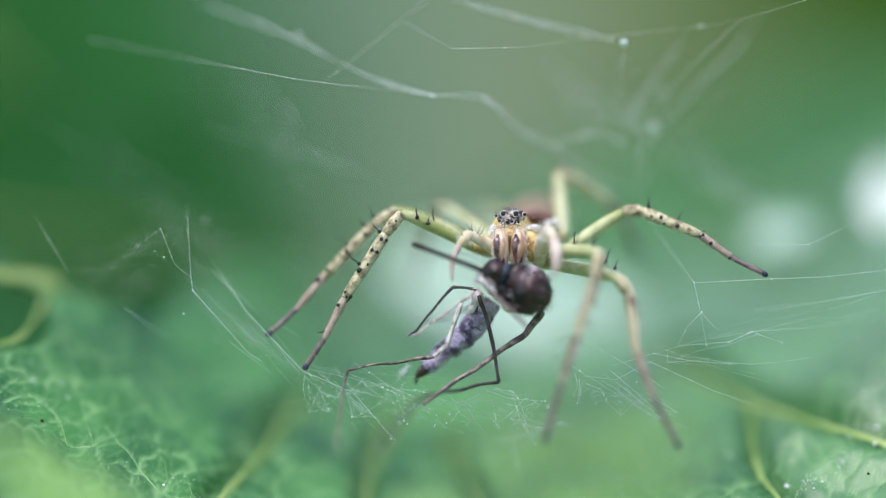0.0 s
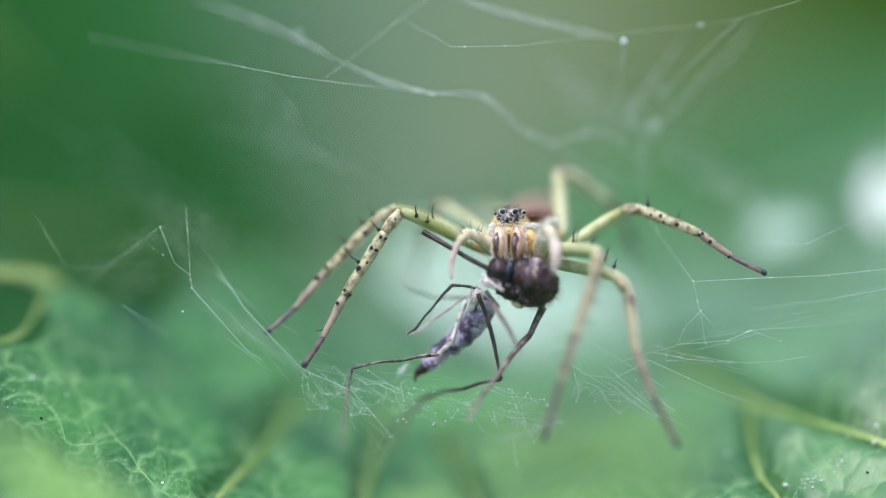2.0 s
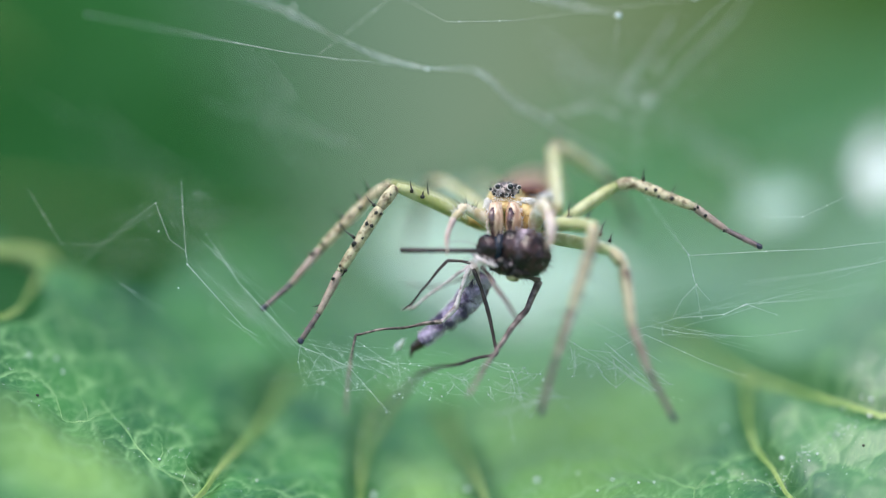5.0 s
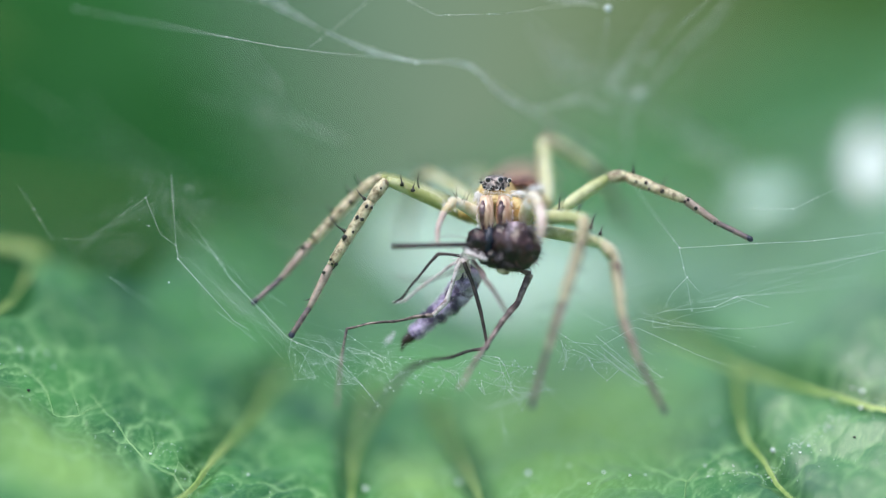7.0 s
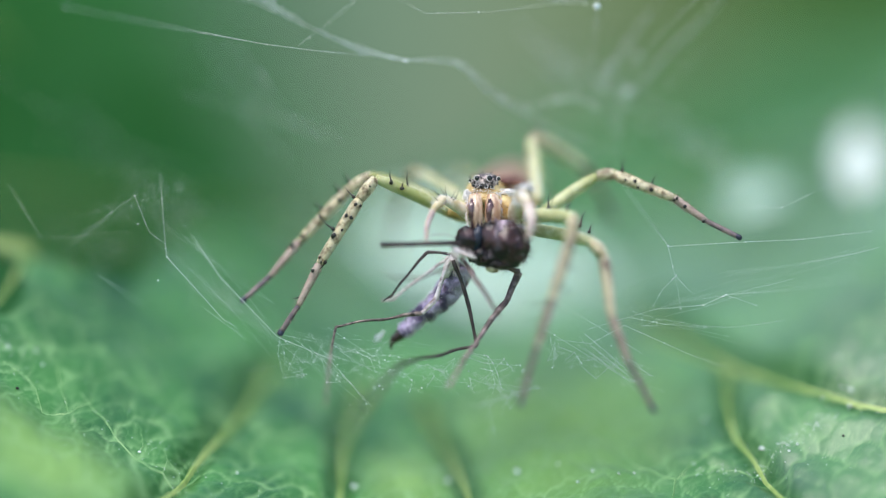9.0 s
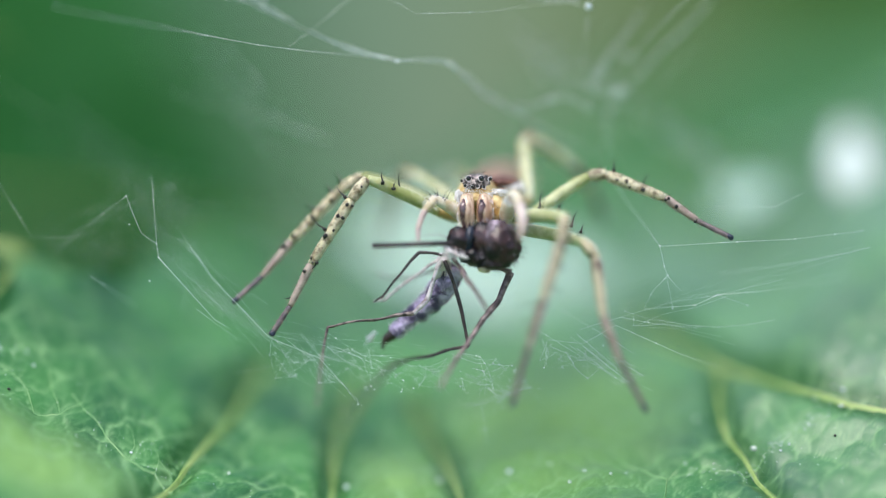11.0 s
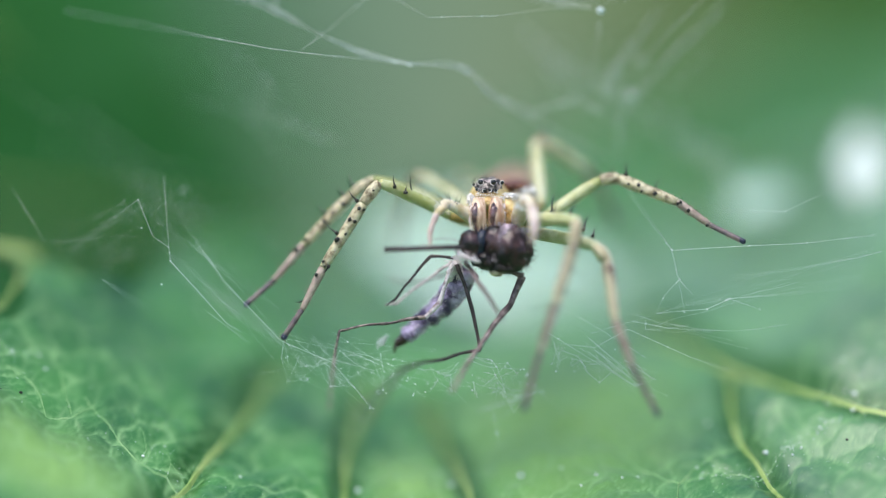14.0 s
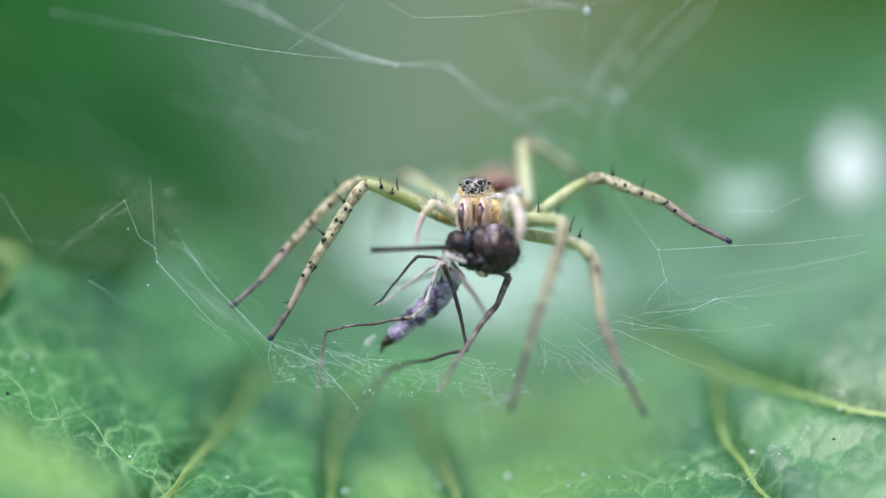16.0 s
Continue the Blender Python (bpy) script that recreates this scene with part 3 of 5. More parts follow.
far_leaf("deep green shaded leaf hanging behind the web", (-29.80, 80.00, 8.74), 82, 37, (-6, 50, -8), LEAF_DEEP)
far_leaf("deep green leaf low behind the web", (-17.01, 30.00, 1.25), 24, 12, (-8, 6, -8), LEAF_DARK)
far_leaf("blue-green leaf slanting upward behind the web", (19.60, 46.00, 3.15), 46, 17, (-24, -18, 6), LEAF_BLUE)
# three added leaf shapes: a patch of sky sheen and two sky glints
far_leaf("added pale leaf shape standing in for sky sheen behind the spider", (2.75, 17.00, -0.72), 12.2, 4.7, (-30, 17, 0), PALE_GLARE)
far_leaf("added small white leaf shape standing in for a sky glint", (16.10, 13.00, 3.25), 4.4, 1.7, (-48, -86, 0), WHITE_GLARE, order="YXZ")
far_leaf("added small pale leaf shape standing in for a fainter sky glint", (12.20, 14.00, 1.90), 2.5, 1.9, (-50, -12, 0), PALE_GLARE)


def backdrop():
    """A wide curved screen of far foliage that closes the place behind."""
    nx, nz = 48, 10
    verts, faces = [], []
    for j in range(nz + 1):
        for i in range(nx + 1):
            a = radians(-75 + 150 * i / nx)
            verts.append((520 * math.sin(a), 520 * math.cos(a) - 60, -330 + 560 * j / nz))
    for j in range(nz):
        for i in range(nx):
            a = j * (nx + 1) + i
            faces.append((a, a + nx + 1, a + nx + 2, a + 1))
    return verts, faces


tagged(part("backdrop", backdrop(), BACKDROP), "soft self-lit screen of far green foliage behind the leaves", "backdrop", kind="structure")


def ground():
    nx = 80
    verts, faces = [], []
    for j in range(nx + 1):
        for i in range(nx + 1):
            x, y = (2 * i / nx - 1), (2 * j / nx - 1)
            x, y = x * abs(x) ** 2.4 * 60000, y * abs(y) ** 2.4 * 60000
            verts.append((x, y, -330 + 12 * noise.noise(Vector((x * 0.01, y * 0.01, 0)))))
    for j in range(nx):
        for i in range(nx):
            a = j * (nx + 1) + i
            faces.append((a, a + 1, a + nx + 2, a + nx + 1))
    return verts, faces


SOIL = material("garden_soil", (0.04, 0.07, 0.02), (0.10, 0.14, 0.05), 0.02, rough=0.9, bump=0.5)
tagged(part("ground", ground(), SOIL), "dark mossy garden soil far below the leaf", "ground", kind="structure")


# ---------------------------------------------------------------- the spider
spider = root("spider", (1.86, 1.50, 1.18), "small yellow-green spider with spiny legs gripping a gnat", "spider")
ORIGIN = spider.location / MM


def body(name, shape, mat, parent=None, label=""):
    """A part of the spider, given in place."""
    verts, faces = shape
    base = parent or spider
    ob = part(name, ([tuple(Vector(v) - ORIGIN) for v in verts], faces), mat, base, label)
    return ob


rng = random.Random(7)
body("carapace", joined([blob((2.12, 1.75, 1.30), (1.12, 1.45, 0.72), (8, 0, -18), 18, 28, 0.05, 2.5),
                         blob((1.71, 0.75, 1.60), (0.70, 0.75, 0.62), (4, 0, -12), 14, 22, 0.05, 3),
                         blob((2.38, 0.36, 1.05), (0.36, 0.5, 0.58), (4, 0, -12), 14, 22, 0.16, 4)]), CARAPACE, None, "glossy amber carapace")
head = body("eye_field", blob((1.67, 0.45, 1.98), (0.46, 0.49, 0.30), (10, 0, -10), 18, 28, 0.14, 4, power=0.85), EYEFIELD, None, "grey-and-black mottled eye field")
for spot, r in (((1.40, -0.02, 2.11), 0.098), ((1.83, -0.02, 2.11), 0.108), ((1.28, 0.05, 1.86), 0.06), ((1.51, -0.02, 1.82), 0.055),
                ((1.70, -0.02, 1.84), 0.065), ((1.91, 0.02, 1.82), 0.06), ((2.13, 0.12, 2.09), 0.075), ((1.17, 0.25, 2.03), 0.06)):
    r *= 0.88
    eye = body("eye", blob(spot, (r, r, r), (0, 0, 0), 10, 14), EYE, None, "shiny black eye")
    turned = rng.uniform(0, 6.3)
    ring = [(spot[0] + 1.15 * r * math.cos(a), spot[1] - 0.05, spot[2] + 1.15 * r * math.sin(a)) for a in [turned + 4.4 * k / 14 for k in range(15)]]
    body("rim", tube(ring, [r * 0.20 * math.sin(math.pi * (k + 0.6) / 15.2) ** 0.5 for k in range(15)], 6, 0.05, wobble=0.8), RIM, eye, "pale rim")


def hair_patch(name, centre, size, count, length, way, mat, label, maker=None, parent=None, thick=0.011):
    """A patch of short lying hairs scattered over an egg-shaped spot."""
    out = []
    for _ in range(count):
        v = Vector((rng.gauss(0, 1), rng.gauss(0, 1), rng.gauss(0, 1))).normalized()
        a = Vector(centre) + Vector((v.x * size[0], v.y * size[1], v.z * size[2]))
        w = (Vector(way) + v * 0.7 + Vector((rng.gauss(0, 0.35), rng.gauss(0, 0.35), rng.gauss(0, 0.35)))).normalized()
        ln = length * rng.uniform(0.5, 1.2)
        out.append(tube([a - w * ln * 0.3, a + w * ln * 0.3 + v * 0.03, a + w * ln * 0.7], [thick, thick * 0.9, thick * 0.25], 4, curve=False))
    ob = (maker or body)(name, joined(out), mat, parent, label)
    ob["kind"] = "stuff"
    return ob


hair_patch("face_hairs", (1.61, 0.12, 1.61), (0.48, 0.2, 0.05), 80, 0.13, (0, -0.3, -0.8), WHITEHAIR, "white hairs under the eyes")
hair_patch("cheek_hairs", (1.07, 0.15, 1.51), (0.12, 0.2, 0.2), 60, 0.15, (-0.3, -0.3, -0.7), WHITEHAIR, "white cheek hairs")
body("cheek_patch", joined([blob((2.94, 1.50, 1.80), (0.32, 0.4, 0.19), (0, -8, -18), 12, 18, 0.4, 6), blob((2.42, 0.30, 1.62), (0.34, 0.25, 0.11), (0, -6, -18), 12, 18, 0.5, 7),
                            blob((1.06, 0.30, 1.52), (0.11, 0.2, 0.2), (0, 0, 0), 12, 18, 0.5, 7)]), WHITEHAIR, None, "white hair patch")
hair_patch("cheek_hairs", (2.88, 1.30, 1.79), (0.42, 0.4, 0.20), 80, 0.22, (0.7, 0, -0.3), WHITEHAIR, "white cheek hairs", thick=0.018)
hair_patch("cheek_hairs", (2.30, 0.20, 1.61), (0.28, 0.25, 0.11), 70, 0.16, (0.6, -0.2, -0.4), WHITEHAIR, "white cheek hairs")
hair_patch("brow_hairs", (1.61, 0.02, 1.74), (0.36, 0.1, 0.05), 36, 0.10, (0, -0.4, -0.4), WHITEHAIR, "white hairs between the lower eyes")
hair_patch("crown_hairs", (1.67, 0.50, 2.13), (0.50, 0.5, 0.25), 80, 0.09, (0, 0.4, 0.6), TARSUS, "short dark hairs on the crown")
for top, low, foot in (((1.36, 0.05, 1.47), (1.32, -0.25, 0.94), (1.40, -0.10, 0.25)), ((1.90, 0.05, 1.47), (1.93, -0.25, 0.94), (1.85, -0.10, 0.25))):
    c = body("chelicera", tube([top, low, foot], [0.25, 0.285, 0.20], 20, 0.06, wobble=0.05), CHELICERA, None, "glossy amber and brown jaw")
    tip = Vector(foot)
    inner = 1 if low[0] < 1.6 else -1
    x = low[0] - 0.07
    body("stripe", tube([(x - 0.02, -0.26, 1.38), (x - 0.03, -0.395, 1.16), (x - 0.04, -0.42, 0.92), (x - 0.01, -0.37, 0.55), (x + 0.04, -0.25, 0.30)], [0.07, 0.14, 0.13, 0.075, 0.05], 12, 0.06, wobble=0.4), JAW_STRIPE, c, "dark purple-brown streak")
    body("stripe", tube([(x + 0.18, -0.43, 1.02), (x + 0.19, -0.445, 0.78), (x + 0.14, -0.36, 0.45), (x + 0.12, -0.26, 0.26)], [0.02, 0.035, 0.06, 0.03], 8, 0.06, wobble=0.5), JAW_STRIPE, c, "thin brown streak")
    body("stripe", tube([(low[0] + 0.20 * inner, -0.36, 0.80), (low[0] + 0.20 * inner, -0.33, 0.60), (low[0] + 0.15 * inner, -0.24, 0.30)], [0.02, 0.05, 0.04], 8, 0.06, wobble=0.5), JAW_STRIPE, c, "thin brown streak")
    hair_patch("edge_hairs", (low[0] - 0.25 * inner, -0.22, 0.90), (0.035, 0.08, 0.48), 60, 0.16, (0, -0.2, -1), PINKHAIR, "pale pink hairs along the jaw", None, c, 0.011)
    body("fang", tube([tip, tip + Vector((0.05, -0.10, -0.2)), tip + Vector((0.1, -0.05, -0.42))], [0.09, 0.07, 0.015], 8, 0.05), SPINE, c, "dark curved fang")
    hair_patch("jaw_hairs", tuple(Vector(low).lerp(tip, 0.45)), (0.24, 0.22, 0.36), 70, 0.2, (0, -0.3, -1), WHITEHAIR, "fine pale jaw hairs", None, c, 0.007)
body("abdomen", joined([blob((2.64, 5.60, 1.79), (1.05, 2.5, 0.95), (10, 0, -18), 18, 24, 0.06, 2, taper=-0.2)]), ABDOMEN, None, "russet-brown abdomen with a pale margin")
hair_patch("margin_hairs", (2.98, 2.60, 1.84), (0.45, 0.8, 0.16), 120, 0.3, (0.6, 0.4, -0.2), WHITEHAIR, "white hair margin of the carapace", thick=0.02)
body("clypeus", blob((1.63, 0.10, 1.42), (0.44, 0.28, 0.20), (0, 0, -6), 14, 20, 0.1, 4), CARAPACE, None, "amber face between eyes and jaws")
body("carapace_band", blob((2.66, 1.60, 2.06), (0.50, 0.75, 0.17), (6, 8, -18), 14, 20, 0.12, 4), BAND, None, "dark russet band behind the eyes")
body("sternum", blob((2.06, 1.60, 0.70), (0.75, 1.0, 0.3), (0, 0, -18), 12, 18, 0.05, 2), CARAPACE)


def palp(points, radii):
    p = body("pedipalp", tube(points[:3], radii[:3], 12, 0.08), PALP, None, "cream pedipalp")
    body("palp_tibia", tube(points[2:4], [radii[2] * 1.12, radii[3]], 12, 0.08, curve=False), PALP, p)
    body("palp_tarsus", tube(points[3:], radii[3:], 12, 0.08), PALP_END, p, "pinkish palp end")
    for i in range(9):
        k = rng.uniform(0.6, 2.6)
        a = Vector(points[int(k)]).lerp(Vector(points[int(k) + 1]), k % 1)
        w = Vector((rng.uniform(-1, 0.6), rng.uniform(-0.8, 0.3), rng.uniform(0.2, 1)))
        body("spine", spike(a + w.normalized() * radii[int(k)] * 0.9, w, rng.uniform(0.25, 0.5), 0.012), SPINE, p, "fine black bristle")


palp([(1.11, 0.30, 0.94), (0.65, -0.10, 1.20), (0.25, -0.30, 1.41), (-0.10, -0.60, 1.01), (-0.30, -0.80, 0.44), (-0.30, -0.90, -0.17)], [0.25, 0.20, 0.165, 0.115, 0.10, 0.05])
palp([(2.62, 0.5, 0.50), (2.72, -0.3, 1.05), (2.9, -1.0, 1.52), (3.09, -1.5, 1.19), (3.17, -1.9, 0.62), (3.08, -2.1, 0.02)], [0.24, 0.27, 0.22, 0.20, 0.17, 0.08])
hair_patch("palp_hairs", (0.12, -0.45, 1.22), (0.22, 0.15, 0.2), 60, 0.22, (-0.4, -0.3, 0.6), WHITEHAIR, "fine pale hairs on the palp", thick=0.008)
hair_patch("palp_hairs", (2.86, -1.20, 1.38), (0.26, 0.3, 0.20), 110, 0.20, (0.3, -0.4, -0.5), WHITEHAIR, "long pale hairs on the palp", thick=0.013)


def leg(points, size, spines, label, outward, shin=TIBIA, thigh=FEMUR, thorns=(), spots=()):
    """thorns: foot and point of the long spines; spots: place and size of the dark spots; points: coxa, femur base, knee, end of patella, end of tibia, end of metatarsus, tip."""
    p = [Vector(q) for q in points]
    s = size
    top = body("leg", tube([p[0], p[0].lerp(p[1], 0.5), p[1]], [0.25 * s, 0.26 * s, 0.20 * s], 12, 0.1), COXA, None, label)
    sag = Vector((0, 0, 0.05 * s))
    body("femur", tube([p[1], p[1].lerp(p[2], 0.3) + sag, p[1].lerp(p[2], 0.75) + sag, p[2]], [0.18 * s, 0.225 * s, 0.215 * s, 0.16 * s], 14, 0.1, wobble=0.06), thigh, top, "yellow-green thigh")
    body("patella", tube([p[2], p[2].lerp(p[3], 0.5) + sag * 0.6, p[3]], [0.17 * s, 0.215 * s, 0.17 * s], 14, 0.07, wobble=0.08), TIBIA, top, "straw-yellow knee")
    body("tibia", tube([p[3], p[3].lerp(p[4], 0.15), p[3].lerp(p[4], 0.8), p[4]], [0.15 * s, 0.205 * s, 0.175 * s, 0.135 * s], 14, 0.1, wobble=0.08), shin, top, "straw-yellow shin with dark spots")
    body("metatarsus", tube([p[4], p[4].lerp(p[5], 0.12), p[4].lerp(p[5], 0.8), p[5]], [0.12 * s, 0.15 * s, 0.12 * s, 0.095 * s], 12, 0.1, wobble=0.08), METATARSUS, top, "brown-grey lower leg")
    body("tarsus", tube([p[5], p[5].lerp(p[6], 0.5), p[5].lerp(p[6], 0.86)], [0.092 * s, 0.095 * s, 0.09 * s], 12, 0.08, wobble=0.1), TARSUS, top, "dusky foot")
    body("claw_tuft", tube([p[5].lerp(p[6], 0.84), p[5].lerp(p[6], 0.95), p[6]], [0.092 * s, 0.10 * s, 0.03 * s], 10, 0.04, wobble=0.3), TIP, top, "blue-black claw tuft")
    body("hairs", fuzz([p[1] + sag, p[2], p[3], p[4], p[5], p[6]], [0.2 * s, 0.17 * s, 0.17 * s, 0.16 * s, 0.11 * s, 0.08 * s], 260, 0.13, rng), METATARSUS, top)["kind"] = "stuff"
    wide = [0.24, 0.28, 0.2, 0.19, 0.14, 0.1, 0.06]
    for foot, point in thorns:
        way = Vector(point) - Vector(foot)
        body("spine", spike(foot, way, way.length, 0.034), SPINE, top, "stiff black spine")
    for at, g in spots:
        body("spot", blob(at, (g * 0.85, 0.05, g), (0, rng.uniform(-40, 40), 0), 8, 12, 0.45, 9), SPINE, top, "black spot")
    if spots:
        spines = 0
    for i in range(spines):
        k = 1.35 + 3.6 * (i + 0.5) / spines + rng.uniform(-0.05, 0.05)
        j = int(k)
        t = k - j
        q = p[j].lerp(p[j + 1], t)
        d = (p[j + 1] - p[j]).normalized()
        o = Vector(outward) + Vector((rng.uniform(-1.0, 1.2), rng.uniform(-1.3, 0.5), rng.uniform(-0.2, 1.5)))
        o = (o - d * o.dot(d)).normalized()
        r = (wide[j] + (wide[j + 1] - wide[j]) * t) * s
        body("spine", spike(q + o * r * 0.92 + (sag if j == 1 else Vector()), o + d * 0.35, rng.uniform(0.42, 0.80), 0.022), SPINE, top, "stiff black spine")
    for i in range(int(spines * 1.3)):
        k = 3.03 + 1.75 * (i + rng.random()) / (spines * 1.3)
        j = min(5, int(k))
        q = p[j].lerp(p[j + 1], k - j)
        d = (p[j + 1] - p[j]).normalized()
        o = Vector((rng.uniform(-0.75, 0.75), -1, rng.uniform(-0.5, 0.7)))
        o = (o - d * o.dot(d)).normalized()
        r = (wide[j] + (wide[j + 1] - wide[j]) * (k - j)) * s
        g = rng.uniform(0.7, 1.6)
        body("spot", blob(q + o * r * 0.97, (0.05 * g, 0.05 * g, 0.06 * g), (0, 0, 0), 6, 9, 0.4, 9), SPINE, top, "black spot")
    return top


leg([(1.32, 1.20, 0.79), (0.36, 0.80, 1.01), (-2.03, 0.10, 2.09), (-2.57, 0.00, 1.40), (-3.94, 0.00, -0.78), (-4.65, 0.00, -2.20), (-5.32, 0.00, -3.21)], 1.0, 9, "slender spotted front leg gripping the web", (-0.6, -0.3, 0.5), thorns=(((-2.79, 0.00, 1.49), (-3.06, -0.05, 1.84)), ((-3.48, -0.10, 0.40), (-3.84, -0.15, 0.73)), ((-1.51, 0.00, 1.97), (-1.53, -0.05, 2.39)), ((-1.15, 0.00, 1.78), (-1.07, -0.05, 2.01)), ((-0.94, 0.30, 1.75), (-0.94, 0.25, 2.38)), ((-4.57, 0.00, -1.89), (-4.88, -0.05, -1.95)), ((-3.75, -0.10, -0.75), (-3.93, -0.15, -0.97)),), spots=(((-2.71, -0.17, 1.22), 0.075), ((-2.54, -0.17, 1.18), 0.055), ((-3.02, -0.17, 0.84), 0.085), ((-2.86, -0.17, 0.78), 0.075), ((-3.17, -0.17, 0.36), 0.055), ((-3.46, -0.17, 0.17), 0.095), ((-3.93, -0.17, -0.57), 0.050), ((-3.88, -0.17, -0.73), 0.045), ((-4.16, -0.17, -1.01), 0.065), ((-2.22, -0.17, 1.83), 0.040), ((-1.49, -0.17, 1.99), 0.050), ((-1.11, -0.17, 1.76), 0.055),))
leg([(1.32, 1.60, 0.95), (0.36, 1.68, 1.21), (-2.24, 1.20, 2.23), (-3.10, 1.30, 1.61), (-4.66, 1.20, -0.02), (-5.64, 1.00, -1.20), (-6.64, 0.60, -2.10)], 0.98, 9, "spotted second leg reaching to the web", (-0.6, -0.2, 0.6), thorns=(((-2.98, 1.25, 2.01), (-3.15, 1.20, 2.42)), ((-3.91, 1.20, 1.08), (-4.21, 1.15, 1.35)), ((-4.95, 1.10, -0.19), (-5.22, 1.05, -0.31)), ((-3.33, 1.25, 1.72), (-3.50, 1.20, 1.99)),), spots=(((-3.28, 0.99, 1.39), 0.090), ((-3.94, 0.99, 0.81), 0.085), ((-4.59, 0.99, 0.17), 0.070), ((-4.90, 0.99, -0.17), 0.080), ((-5.48, 0.99, -1.00), 0.050), ((-3.63, 0.99, 1.10), 0.050),))
leg([(1.40, 1.44, 1.11), (1.13, 1.92, 1.23), (-0.52, 3.60, 2.35), (-0.83, 4.08, 2.36), (-1.25, 5.70, 1.43), (-1.47, 6.90, 0.43), (-1.62, 7.50, -0.29)], 0.9, 6, "pale leg reaching back behind the body", (0, 0, 1), TIBIA, FEMUR_PALE)
leg([(1.73, 3.20, 1.36), (1.55, 3.80, 1.60), (1.11, 8.20, 2.29), (1.00, 9.00, 2.22), (0.81, 11.50, 1.29), (0.67, 13.50, 0.24), (0.57, 14.50, -0.46)], 0.95, 6, "hind leg folded behind the body", (0, 0, 1), TIBIA, FEMUR_PALE)
leg([(2.86, 1.65, 1.09), (3.51, 1.98, 1.38), (3.36, 3.19, 3.48), (3.71, 3.41, 3.51), (5.20, 4.40, 2.59), (5.91, 5.40, 1.71), (6.34, 6.00, 0.71)], 1.20, 6, "tall pale hind leg raised behind the body", (0, 0, 1), FEMUR_PALE, FEMUR_PALE)
leg([(2.66, 0.90, 0.83), (3.40, 0.90, 0.69), (5.51, 0.90, 2.20), (6.11, 0.81, 2.24), (8.09, 0.45, 1.44), (9.17, 0.27, 0.67), (10.37, 0.05, 0.06)], 1.0, 9, "spotted leg stretched out sideways", (0.3, -0.3, 0.9), thorns=(((6.36, 0.72, 2.41), (6.41, 0.70, 2.83)), ((7.31, 0.59, 1.83), (7.56, 0.56, 2.29)), ((8.17, 0.45, 1.44), (8.30, 0.43, 1.59)), ((5.90, 0.85, 2.34), (5.93, 0.83, 2.63)),), spots=(((6.46, 0.57, 2.06), 0.070), ((6.78, 0.50, 2.02), 0.075), ((6.88, 0.50, 1.81), 0.055), ((7.33, 0.41, 1.73), 0.085), ((8.09, 0.26, 1.38), 0.060), ((8.19, 0.25, 1.44), 0.060), ((8.45, 0.20, 1.15), 0.075), ((9.08, 0.12, 0.65), 0.060),))
leg([(2.53, 0.80, 0.75), (2.89, 0.20, 0.82), (4.60, -1.77, 0.77), (4.50, -2.15, 0.10), (3.85, -2.41, -1.95), (3.34, -2.45, -3.53), (2.77, -2.41, -5.52)], 1.05, 11, "brown-banded front leg planted on the web", (0.5, 0.2, 0.8), TIBIA_BROWN, thorns=(((3.78, -0.25, 1.09), (3.91, -0.25, 1.72)), ((4.39, -0.25, 0.94), (4.60, -0.25, 1.37)),), spots=())
leg([(2.53, 1.00, 0.56), (2.96, 0.60, 0.40), (5.21, -1.36, -0.04), (5.62, -1.57, -0.55), (5.85, -1.89, -2.52), (6.40, -2.03, -4.02), (7.28, -2.09, -5.71)], 1.0, 11, "brown-banded bent leg planted on the web", (0.6, 0.2, 0.7), TIBIA_BROWN, thorns=(((4.87, -0.25, 0.52), (5.09, -0.25, 1.05)), ((5.19, -0.25, 0.31), (5.30, -0.25, 0.59)),), spots=(((5.08, -1.80, 0.24), 0.070),))


# ---------------------------------------------------------------- the gnat that it holds
HOLD = Vector((0.72, -0.50, -0.40))
gnat = root("gnat", tuple(HOLD), "dead dark gnat with a silvery abdomen in the spider's jaws", "insect")


def bug(name, shape, mat, parent=None, label="", pivot=None):
    """A part of the gnat given in place; pivot: the joint about which it turns."""
    verts, faces = shape
    base = parent or gnat
    o = Vector(pivot) if pivot is not None else HOLD
    ob = part(name, ([tuple(Vector(v) - o) for v in verts], faces), mat, base, label)
    ob.location = (o - (PIVOT if base is not gnat else HOLD)) * MM
    return ob


C_THORAX = Vector((2.38, -0.69, -0.15))
PIVOT = Vector((1.60, -0.50, -0.17))
thorax = bug("thorax", joined([blob(C_THORAX, (0.76, 0.62, 0.78), (0, 0, 0), 26, 34, 0.16, 3.2),
                               blob((1.82, -0.69, 0.10), (0.42, 0.45, 0.55), (0, 12, 0), 18, 24, 0.12, 3),
                               blob((1.62, -0.58, -0.50), (0.66, 0.45, 0.36), (0, 14, 0), 18, 26, 0.25, 4),
                               blob((2.20, -0.66, -0.76), (0.62, 0.4, 0.22), (0, -4, 0), 16, 22, 0.3, 4)]), FLY_DARK, None, "bulging dark brown thorax with a dusty violet sheen", PIVOT)
bug("head", blob((1.12, -0.72, 0.02), (0.46, 0.42, 0.44), (0, 24, 0), 20, 26, 0.22, 4), FLY_DARK, thorax, "dark head", PIVOT)
bug("eye", blob((1.39, -0.83, 0.06), (0.24, 0.26, 0.46), (0, 12, 0), 18, 24, 0.06, 5), FLY_EYE, thorax, "blue-black faceted eye", PIVOT)
